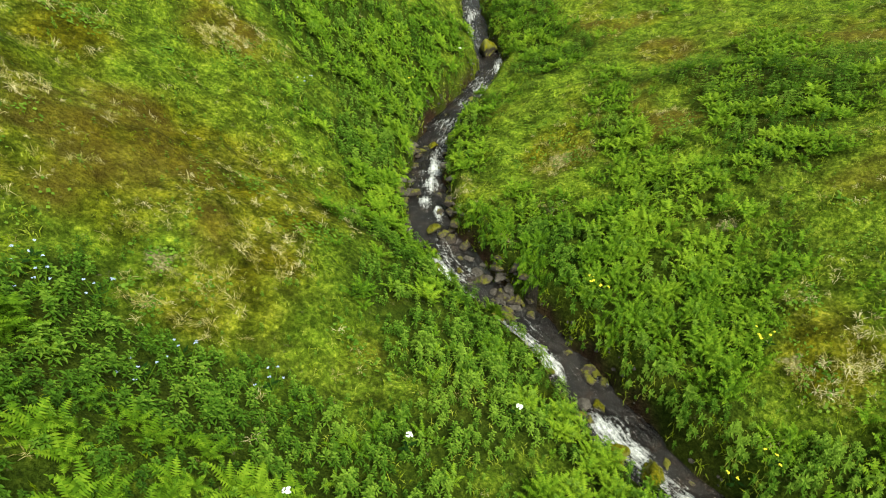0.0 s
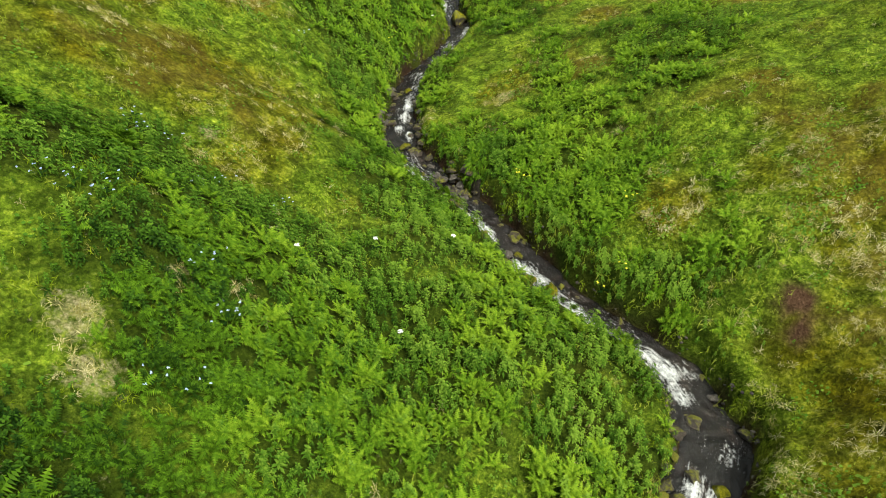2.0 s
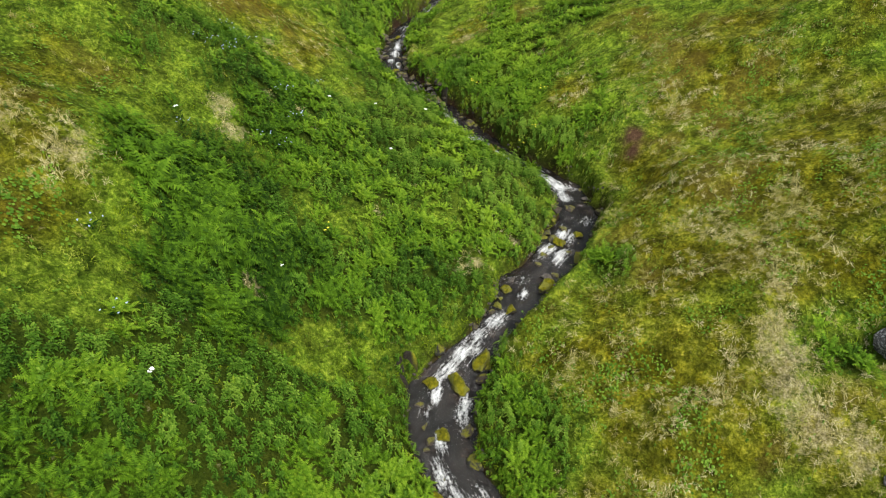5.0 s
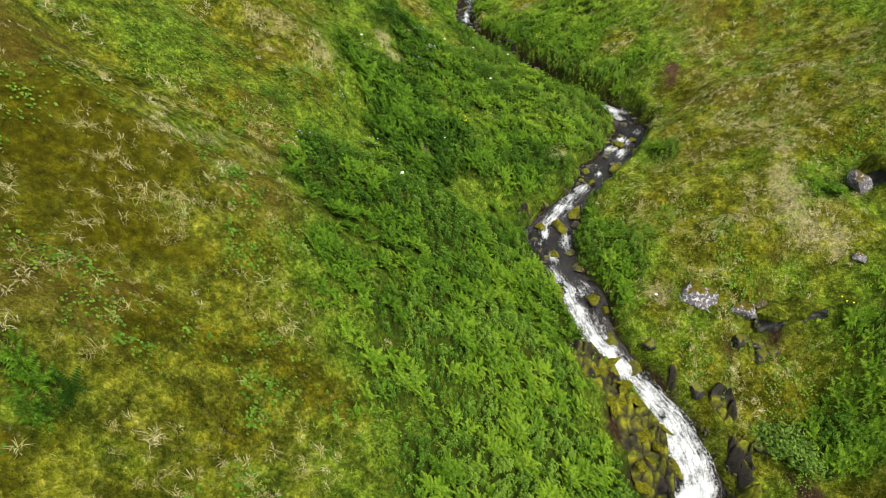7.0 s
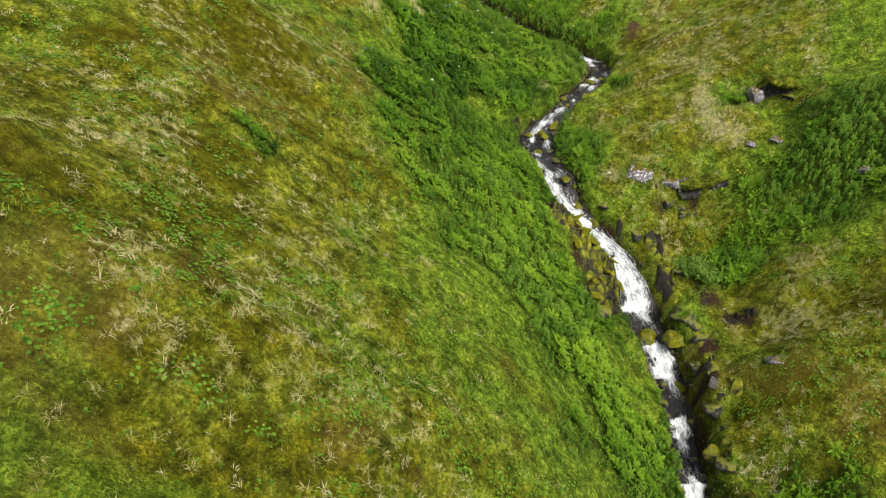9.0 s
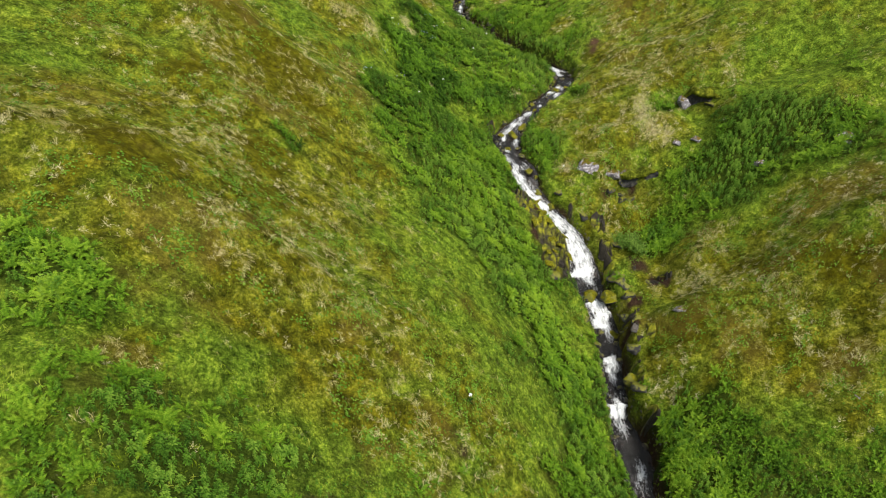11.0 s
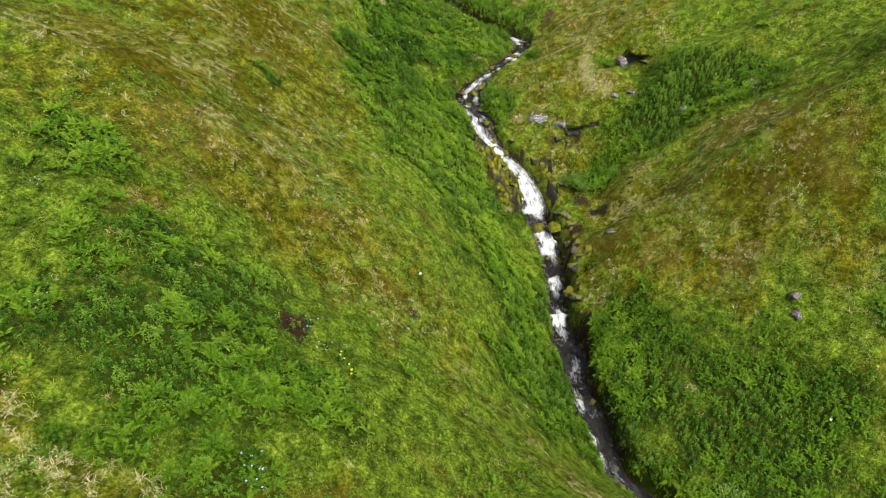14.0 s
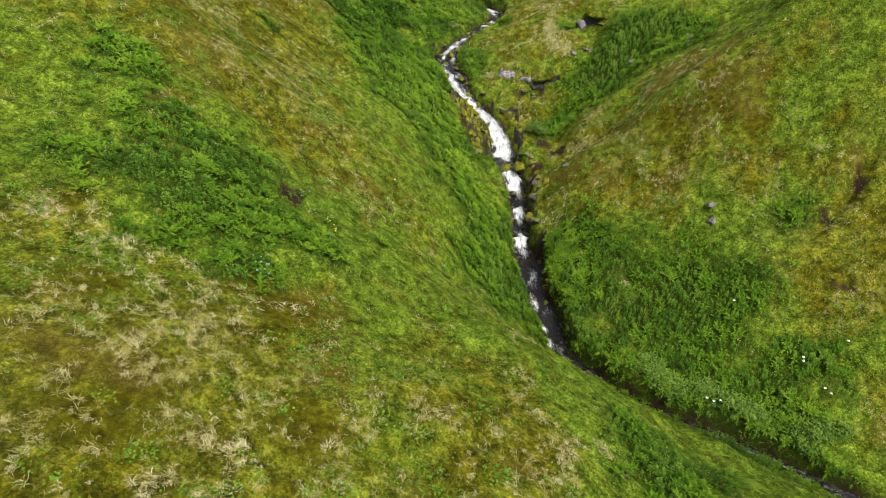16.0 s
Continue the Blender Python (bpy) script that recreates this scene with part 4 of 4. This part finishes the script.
def build_outcrop(cx, cy, rx, ry, moss):
    """Broken dark rock standing out of the turf: blocks with clefts between them."""
    rng = np.random.default_rng(int(cx * 100 + cy * 7000) % 100000)
    a, b = np.meshgrid(np.linspace(-1, 1, 46), np.linspace(-1, 1, 46))
    X, Y = cx + a * rx, cy + b * ry
    near, far_, high = np.full(X.shape, 9.0), np.full(X.shape, 9.0), np.zeros(X.shape)
    for _ in range(int(8 + 22 * rx * ry)):
        px, py, h = cx + rng.uniform(-rx, rx), cy + rng.uniform(-ry, ry), rng.uniform(0.06, 0.28)
        d = np.hypot((X - px) * rng.uniform(0.8, 1.4), (Y - py) * rng.uniform(0.7, 1.2))
        far_ = np.minimum(far_, np.maximum(near, d))
        high = np.where(d < near, h + 0.25 * (X - px) * rng.uniform(-1, 1) + 0.25 * (Y - py) * rng.uniform(-1, 1), high)
        near = np.minimum(near, d)
    gap = np.clip((far_ - near) / 0.09, 0, 1)
    rim = np.clip((1 - np.hypot(a, b) + 0.5 * (value_noise(X, Y, 0.3, 81) - 0.5)) * 3, 0, 1)
    Z = ground_height(X, Y, False) - 0.22 + rim * (0.08 + high * gap**0.5 + 0.05 * value_noise(X, Y, 0.08, 82))
    cover = np.clip((value_noise(X, Y, 0.35, 83) + moss - 0.75) * 6, 0, 1) * gap
    me = mesh_from("rock_outcrop", np.stack([X, Y, Z], -1).reshape(-1, 3), grid_faces(46, 46), MOSS_CUSHION, {"cover": cover.ravel()}, smooth=False)
    return tagged(new("rock_outcrop", me), "dark wet broken rock outcrop with moss in the bank", "rock", group="rock outcrops")


def moss_cap(stone, seed, low=0.35):
    """The moss that grows over the top of a stone, a thick skin that follows it."""
    bm = bmesh.new()
    bm.from_mesh(stone)
    bm.normal_update()
    shift = Vector((seed * 2.3, 0, seed))
    bmesh.ops.delete(bm, geom=[f for f in bm.faces if f.normal.z + 0.5 * noise.noise(f.calc_center_median() * 1.8 + shift) < low], context="FACES")
    for v in bm.verts:
        edge = any(e.is_boundary for e in v.link_edges)
        v.co += v.normal * (-0.02 if edge else 0.07 + 0.05 * noise.noise(v.co * 5 + shift))
    me = bpy.data.meshes.new("moss_cap")
    bm.to_mesh(me)
    bm.free()
    for poly in me.polygons:
        poly.use_smooth = True
    return me


def build_overhang(ends, height, reach, label, dry, stand=0.0):
    """A dark rock face in the slope under a rolled lip of turf: the line of its foot, its height how far the lip and the whole face stand out."""
    top = bpy.data.objects.new("rock_overhang", None)
    scene.collection.objects.link(top)
    (ax, ay), (bx, by) = ends
    top.location = ((ax + bx) / 2, (ay + by) / 2, float(ground_height((ax + bx) / 2, (ay + by) / 2, False)))
    run = math.hypot(bx - ax, by - ay)
    nx, ny = (by - ay) / run, -(bx - ax) / run
    cols, rows = int(run / 0.05), 22
    s, q = np.meshgrid(np.linspace(0, 1, cols), np.linspace(0, 1, rows))
    full = np.clip(np.minimum(s * 4, (1 - s) * 2.6), 0, 1) ** 0.9
    bow = 0.2 * np.sin(s * math.pi) + 0.16 * (value_noise(s * run, q * 0, 0.5, 85) - 0.5)
    X, Y = ax + (bx - ax) * s, ay + (by - ay) * s
    foot = ground_height(X, Y, False)
    high = height * (0.08 + 0.92 * full) * (0.85 + 0.3 * value_noise(s * run, q * 0, 0.45, 86))
    crag = 0.16 * (value_noise(s * run, q * height, 0.22, 87) - 0.5) + 0.07 * (value_noise(s * run, q * height, 0.08, 88) - 0.5)
    out = stand + crag - bow - 0.15 * q
    Z = foot - 0.25 + q * (high + 0.25)
    base = np.array(top.location)
    me = mesh_from("rock_face", (np.stack([X + nx * out, Y + ny * out, Z], -1) - base).reshape(-1, 3), grid_faces(rows, cols), ROCKS["dark"][0], smooth=False)
    new("rock_face", me).parent = top
    a = np.linspace(-1.9, 2.2, rows)[:, None] + 0 * s
    thick = (0.17 + 0.14 * value_noise(s * run, q * 0, 0.3, 89)) * (0.35 + 0.65 * full)
    over = stand - bow - 0.2 + (reach + thick) * np.cos(a) * full + 0.06 * (value_noise(s * run, a, 0.2, 90) - 0.5)
    back = np.clip((a - 1.2) * 0.6, 0, 1)
    Z = foot + high + thick * np.sin(a) * (1 - back) - back * 0.25
    me = mesh_from("turf_lip", (np.stack([X + nx * (over - 0.5 * back), Y + ny * (over - 0.5 * back), Z], -1) - base).reshape(-1, 3), grid_faces(rows, cols), TURF, {"dry": np.full(X.size, dry)})
    lip = new("turf_lip", me)
    lip.parent = top
    return tagged(top, label, "rock", group="rock overhangs")


def place_rocks(kind, spots, flat, lift, label="", cap=None, low=0.35):
    mat, text, name = ROCKS[kind]
    r = random.Random(name + label)
    forms = [rock_mesh(kind, 10 + k, flat) for k in range(6)]
    caps = [moss_cap(me, k, low) for k, me in enumerate(forms)] if cap else []
    for me in caps:
        me.materials.append(cap)
    for x, y, size in spots:
        k = r.randrange(6)
        ob = new(name, forms[k])
        z = max(float(ground_height(x, y, False)), float(along(STREAM_Z, y)) - 0.05 if abs(x - along(STREAM_X, y)) < along(STREAM_W, y) else -99)
        s = size * r.uniform(1.05, 1.3)
        ob.matrix_world = Matrix.Translation((x, y, z + lift * size)) @ pose(0, 0, 0, r.uniform(-14, 14), r.uniform(-14, 14), r.uniform(0, 360)) @ Matrix.Diagonal((s, s, s * r.uniform(0.85, 1.15), 1))
        tagged(ob, label or text, "rock", group=name.replace("_", " ") + "s")
        if cap:
            top = new("moss_cap", caps[k])
            top.parent = ob


def cushion_material():
    m, n, l, b = material("moss_cushions", 0.7, 0.25)
    grain = noise_node(n, l, 26, 6, 0.75)
    rock = ramp(n, l, grain, [(0.35, (0.006, 0.005, 0.004)), (0.6, (0.03, 0.024, 0.016)), (0.8, (0.09, 0.07, 0.045))])
    moss = ramp(n, l, noise_node(n, l, 5, 6, 0.7), [(0.35, (0.055, 0.066, 0.003)), (0.5, (0.16, 0.165, 0.006)), (0.65, (0.31, 0.285, 0.012))])
    l.new(blend(n, l, attribute(n, "cover"), rock, moss), b.inputs["Base Color"])
    bump(n, l, b, grain, 0.9, 0.05)
    return m


MOSS_CUSHION = cushion_material()


def build_moss_wall():
    """The wet rock step on the near side of the fall: cushions of moss on dark ledges."""
    rng = np.random.default_rng(5)
    s, q = np.meshgrid(np.linspace(0, 1, 150), np.linspace(0, 1, 70))
    Y = -8.0 - 4.3 * s
    edge = along(STREAM_X, Y) - along(STREAM_W, Y)
    wide = 0.3 + 1.6 * np.sin(np.clip(s * 1.05, 0, 1) * math.pi) ** 0.6
    X = edge + 0.15 - wide * q
    near, far_ = np.full(X.shape, 9.0), np.full(X.shape, 9.0)
    for _ in range(80):
        k = rng.uniform(0, 1)
        cy = -8.0 - 4.3 * k
        cx = float(along(STREAM_X, cy) - along(STREAM_W, cy)) + 0.15 - rng.uniform(0, 1) * (0.3 + 1.6 * abs(math.sin(min(k * 1.05, 1) * math.pi)) ** 0.6)
        d = np.hypot((X - cx) * rng.uniform(0.8, 1.3), (Y - cy) * rng.uniform(0.7, 1.2))
        far_ = np.minimum(far_, np.maximum(near, d))
        near = np.minimum(near, d)
    gap = np.clip((far_ - near) / 0.2, 0, 1)
    rim = np.clip(np.minimum(np.minimum(q, 1 - q) * 6, np.minimum(s, 1 - s) * 9), 0, 1)
    lump = value_noise(X, Y, 0.5, 71)
    ledge = np.floor((Y + 0.7 * lump) / 0.55) * 0.55 - Y
    Z = ground_height(X, Y, False) - 0.14 + rim * (0.12 + 0.3 * ledge + 0.3 * np.sqrt(gap) * (0.35 + lump) + 0.07 * value_noise(X, Y, 0.09, 73))
    cover = np.clip(gap * 1.4, 0, 1) * np.clip((value_noise(X, Y, 0.42, 74) * 0.6 + value_noise(X, Y, 0.16, 75) * 0.4 - 0.31) * 6, 0, 1)
    me = mesh_from("rock_step", np.stack([X, Y, Z], -1).reshape(-1, 3), grid_faces(*X.shape)[:, ::-1], MOSS_CUSHION, {"cover": cover.ravel()})
    step = tagged(new("mossy_rock_step", me), "dark wet rock step with yellow-green moss cushions beside the waterfall", "rock")
    forms = [rock_mesh("mossy", 40 + k, 0.6) for k in range(4)]
    for me in forms:
        me.materials[0] = MOSS_PAD
    for _ in range(38):
        i, j = int(rng.integers(6, X.shape[0] - 6)), int(rng.integers(10, X.shape[1] - 8))
        if cover[i, j] < 0.3:
            continue
        ob = new("moss_cushion", forms[int(rng.integers(0, 4))])
        r = rng.uniform(0.12, 0.26)
        ob.matrix_world = Matrix.Translation((X[i, j], Y[i, j], Z[i, j])) @ pose(0, 0, 0, rng.uniform(-25, 25), rng.uniform(-25, 25), rng.uniform(0, 360)) @ Matrix.Diagonal((r * 0.8, r * rng.uniform(1.2, 2.0), r * 0.55, 1))
        ob.parent = step
    return step


place_rocks("mossy", MOSSY, 0.8, 0.5, cap=MOSS_PAD)
place_rocks("mossy", MOSS_STEP, 0.8, 0.1, "mossy wet boulder in the rock step beside the waterfall", MOSS_PAD)
build_moss_wall()
for spot in OUTCROPS:
    build_outcrop(*spot)
build_overhang(((6.85, -7.75), (8.6, -7.9)), 0.42, 0.24, "dark wet rock ledge under an overhanging mossy turf lip", 0.7, 0.36)
build_overhang(((10.1, -5.2), (11.75, -5.85)), 0.8, 0.25, "dark rock alcove under an overhanging turf edge", 0.8)
place_rocks("dark", DARK, 0.62, -0.3)
place_rocks("grey", GREY, 0.7, 0.5)
place_rocks("lichen", [spot for spot in LICHEN if spot[2] > 0.35], 0.75, -0.5, cap=TURF_PAD, low=0.8)
place_rocks("lichen", [spot for spot in LICHEN if spot[2] < 0.35], 0.75, -0.05)
place_rocks("lichen", [(10.25, -5.3, 0.34)], 1.15, 0.6, "pale grey lichen-covered rock face beside a dark alcove")
STREAM_STONES = []
pebble = random.Random(31)
while len(STREAM_STONES) < 150:
    y = pebble.uniform(-26, 21)
    if -12.3 < y < -7.2:
        continue
    w = float(along(STREAM_W, y))
    STREAM_STONES.append((float(along(STREAM_X, y)) + pebble.choice((-1, 1)) * w * pebble.uniform(0.35, 1.05), y, pebble.uniform(0.05, 0.17)))
BAR_STONES = []
while len(BAR_STONES) < 34:
    a, q = pebble.uniform(0, 6.283), math.sqrt(pebble.random())
    BAR_STONES.append((1.3 + 0.5 * q * math.cos(a) + 0.45 * q * math.sin(a), 9.0 - 0.75 * q * math.sin(a), pebble.uniform(0.07, 0.2)))
while len(BAR_STONES) < 56:
    y = pebble.uniform(11.6, 14.6)
    BAR_STONES.append((float(along(STREAM_X, y)) + pebble.choice((-1, -1, 1)) * float(along(STREAM_W, y)) * pebble.uniform(0.75, 1.3), y, pebble.uniform(0.07, 0.19)))
place_rocks("grey", BAR_STONES[::3], 0.6, 0.3)
place_rocks("brown", [spot for k, spot in enumerate(BAR_STONES) if k % 3], 0.65, 0.35)
place_rocks("brown", STREAM_STONES[:128], 0.7, 0.4)
place_rocks("mossy", STREAM_STONES[128:], 0.7, 0.2)
place_rocks("pale", [(6.35, 6.72, 0.2)], 0.6, -0.1)


def build_gravel():
    """Small stones along both water edges, one mesh."""
    rng = np.random.default_rng(77)
    bm = bmesh.new()
    bmesh.ops.create_icosphere(bm, subdivisions=1, radius=1.0)
    v = np.array([p.co[:] for p in bm.verts])
    f = np.array([[p.index for p in face.verts] for face in bm.faces])
    bm.free()
    n = 1500
    y = rng.uniform(-25, 24, n)
    s = np.where(rng.uniform(0, 1, n) < 0.5, -1, 1)
    w = along(STREAM_W, y)
    x = along(STREAM_X, y) + s * (w * rng.uniform(0.72, 1.12, n) + 0.05)
    size = rng.uniform(0.02, 0.055, n)
    z = np.maximum(ground_height(x, y, False), along(STREAM_Z, y) - 0.06) + 0.25 * size
    a, wob = rng.uniform(0, 6.28, n), rng.uniform(0.7, 1.3, (n, len(v), 1))
    p = v[None] * wob * size[:, None, None] * np.array([1.25, 0.9, 0.6])
    px = p[..., 0] * np.cos(a)[:, None] - p[..., 1] * np.sin(a)[:, None] + x[:, None]
    py = p[..., 0] * np.sin(a)[:, None] + p[..., 1] * np.cos(a)[:, None] + y[:, None]
    V = np.stack([px, py, p[..., 2] + z[:, None]], -1).reshape(-1, 3)
    F = (f[None] + (np.arange(n) * len(v))[:, None, None]).reshape(-1, 3)
    me = mesh_from("stream_gravel", V, F, GRAVEL, smooth=False)
    tagged(new("stream_gravel", me), "dark wet gravel and pebbles along the water", "gravel", kind="stuff")


GRAVEL = rock_material("wet_gravel", (0.012, 0.009, 0.007), (0.04, 0.031, 0.025), (0.11, 0.09, 0.075), 0.55, 0.4)
build_gravel()

# ---- single flowers ----
def petal_material(name, colour):
    m, n, l, b = material(name, 0.7, 0.1)
    l.new(blend(n, l, noise_node(n, l, 40, 3), tuple(c * 0.75 for c in colour), colour), b.inputs["Base Color"])
    return m


WHITE_PETAL, BLUE_PETAL, YELLOW_PETAL = petal_material("white_petals", (0.85, 0.86, 0.8)), petal_material("blue_petals", (0.45, 0.53, 0.82)), petal_material("yellow_petals", (0.8, 0.72, 0.06))
STEM = petal_material("green_stem", (0.09, 0.17, 0.01))


def part(name, bm, mat, parent, label=""):
    me = bpy.data.meshes.new(name)
    bm.to_mesh(me)
    bm.free()
    me.materials.append(mat)
    ob = new(name, me)
    ob.parent = parent
    return tagged(ob, label)


def stalk(bm, a, b, r):
    d = Vector(b) - Vector(a)
    m = Matrix.Translation((Vector(a) + Vector(b)) / 2) @ d.to_track_quat("Z", "Y").to_matrix().to_4x4()
    bmesh.ops.create_cone(bm, segments=5, radius1=r, radius2=r * 0.7, depth=d.length, matrix=m)


def florets(bm, centre, spread, count, size, r, dome):
    for _ in range(count):
        a, q = r.uniform(0, 6.283), math.sqrt(r.random())
        p = Vector(centre) + Vector((math.cos(a) * q * spread, math.sin(a) * q * spread, dome * (1 - q * q) + r.uniform(-0.006, 0.006)))
        bmesh.ops.create_icosphere(bm, subdivisions=1, radius=size * r.uniform(0.8, 1.3), matrix=Matrix.Translation(p) @ Matrix.Diagonal((1, 1, 0.5, 1)))


def flower(name, label, category, height, heads, spread, count, size, petal, seed):
    """A stem with leaves and one or more heads of florets, on the turf at the origin."""
    r = random.Random(seed)
    top = bpy.data.objects.new(name, None)
    scene.collection.objects.link(top)
    top.empty_display_size = 0.1
    for k in range(heads):
        a = k * 2.4 + r.random()
        tip = (math.cos(a) * 0.09 * min(k, 1) * heads**0.5, math.sin(a) * 0.09 * min(k, 1) * heads**0.5, height * r.uniform(0.85, 1.05))
        bm = bmesh.new()
        stalk(bm, (0, 0, -0.05), tip, 0.006)
        part("stem", bm, STEM, top)
        bm = bmesh.new()
        florets(bm, tip, spread, count, size, r, spread * 0.35)
        part("flower_head", bm, petal, top)
    bm = bmesh.new()
    for k in range(5):
        a, c = k * 1.26 + r.random(), Vector((0, 0, height * r.uniform(0.25, 0.6)))
        o, s = Vector((math.cos(a), math.sin(a), 0.25)), Vector((-math.sin(a), math.cos(a), 0))
        vs = [bm.verts.new(c + q) for q in (Vector((0, 0, 0)), o * 0.07 + s * 0.03, o * 0.15, o * 0.07 - s * 0.03)]
        bm.faces.new(vs)
    part("leaves", bm, HERB, top)
    return tagged(top, label, category, group=category + "s")


UMBELS = [(1.09, 5.41), (0.16, 2.5), (-1.69, 3.25), (-4.35, -0.5), (-0.51, 4.45), (-1.71, -3.39), (-2.81, -6.77), (15.19, -28.52), (15.34, -28.69), (14.81, -27.28), (14.82, -27.42),
          (16.54, -27.07), (10.98, -28.23), (11.05, -28.37), (11.43, -28.29), (13.1, -24.75), (0.44, 18.67), (4.14, -7.35), (-1.08, -21.72)]
YELLOW = [(2.96, 8.51), (3.05, 8.42), (2.92, 8.59), (8.96, -8.16), (5.37, 6.56), (5.2, 6.66), (-1.09, 16.42), (4.49, 4.9), (4.84, 4.77), (-1.03, -1.9), (-3.0, -26.6), (-2.7, -26.9)]
BLUE = [(-5.0, 5.3), (-4.8, 5.0), (-4.3, 5.2), (-3.5, 4.3), (-2.3, 4.9), (-3.3, 4.9), (-3.9, 2.2), (-4.7, 2.2), (-2.2, 1.2), (-2.3, 0.3), (-2.8, 0.1), (-2.7, 1.9), (-3.9, 2.4), (-4.3, 2.2),
        (-2.6, 2.1), (-2.2, 1.3), (-4.3, -0.7), (-5.1, -7.1), (-4.6, -4.4), (-9.4, -25.3), (-3.8, -26.0), (-3.4, -26.5), (-8.1, -28.3), (-3.9, -30.6), (-3.7, -5.9), (-4.1, -30.2), (-3.4, 13.3)]


def plant_flowers(spots, forms, seed, lift=0.0):
    r = random.Random(seed)
    for k, (x, y) in enumerate(spots):
        m = pose(x, y, float(ground_height(x, y)) - lift, r.uniform(-8, 8), r.uniform(-8, 8), r.uniform(0, 360))
        if k < len(forms):
            forms[k].matrix_world = m
        else:
            copy_thing(forms[k % len(forms)], m)


plant_flowers(UMBELS, [flower("white_umbel_flower", "tall white-headed umbel flower among green herbs", "white flower", 0.42, 1, 0.043, 22, 0.013, WHITE_PETAL, 5 + k) for k in range(3)], 1)
plant_flowers(BLUE, [flower("blue_wildflower", "pale blue wildflower cluster among green herbs", "blue flower", 0.3, 5, 0.02, 5, 0.0085, BLUE_PETAL, 15 + k) for k in range(3)], 2)
plant_flowers(YELLOW, [flower("yellow_wildflower", "small yellow wildflower cluster in the turf", "yellow flower", 0.32, 3, 0.022, 6, 0.013, YELLOW_PETAL, 25 + k) for k in range(2)], 3)


# ---- low willow shrubs ----
WILLOW = leaf_material("willow_leaf", (0.03, 0.07, 0.005), (0.085, 0.16, 0.02), (0.2, 0.3, 0.05))
BARK = petal_material("willow_bark", (0.12, 0.08, 0.05))


def willow(seed, radius, height):
    """A low spreading willow: bent stems and many small grey-green leaves in clumps."""
    rng = np.random.default_rng(seed)
    top = bpy.data.objects.new("willow_shrub", None)
    scene.collection.objects.link(top)
    bm, tips = bmesh.new(), []
    for k in range(11):
        a, q = k * 2.4 + rng.uniform(-0.3, 0.3), rng.uniform(0.35, 1)
        mid = Vector((math.cos(a) * radius * q * 0.5, math.sin(a) * radius * q * 0.5, height * 0.6))
        end = Vector((math.cos(a) * radius * q * 0.85, math.sin(a) * radius * q * 0.85, height * (1.0 - 0.45 * q * q)))
        stalk(bm, (0, 0, -0.1), mid, 0.014)
        stalk(bm, mid, end, 0.009)
        tips += [mid.lerp(end, s) for s in (0.4, 0.75, 1.05)]
    part("stems", bm, BARK, top, "brown bent stems")
    V, F, T = [], [], []
    for tip in tips:
        for _ in range(24):
            c = np.array(tip) + rng.normal(0, 1, 3) * (radius * 0.24, radius * 0.24, height * 0.16)
            a, up = rng.uniform(0, 6.283), rng.uniform(-0.3, 0.9)
            o = np.array([math.cos(a) * math.cos(up), math.sin(a) * math.cos(up), math.sin(up)]) * rng.uniform(0.09, 0.14)
            s = np.array([-math.sin(a), math.cos(a), 0.2]) * 0.028
            b0 = len(V)
            V += [c, c + o * 0.5 + s, c + o, c + o * 0.5 - s]
            F += [(b0, b0 + 1, b0 + 2), (b0, b0 + 2, b0 + 3)]
            # leaf tint rises with height in the shrub
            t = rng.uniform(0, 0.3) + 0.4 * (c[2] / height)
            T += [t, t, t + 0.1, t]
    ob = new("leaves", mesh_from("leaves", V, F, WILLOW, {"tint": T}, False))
    ob.parent = top
    return tagged(top, "low grey-green willow shrub on the stream bank", "shrub", group="shrubs")


SHRUBS = [(14.5, -29.7), (15.2, -29.6), (14.0, -30.0), (9.6, -27.1), (10.2, -27.4), (11.2, -27.6), (12.6, -28.7), (6.9, -10.5), (7.2, -10.9), (12.0, -28.2), (9.2, -26.5)]
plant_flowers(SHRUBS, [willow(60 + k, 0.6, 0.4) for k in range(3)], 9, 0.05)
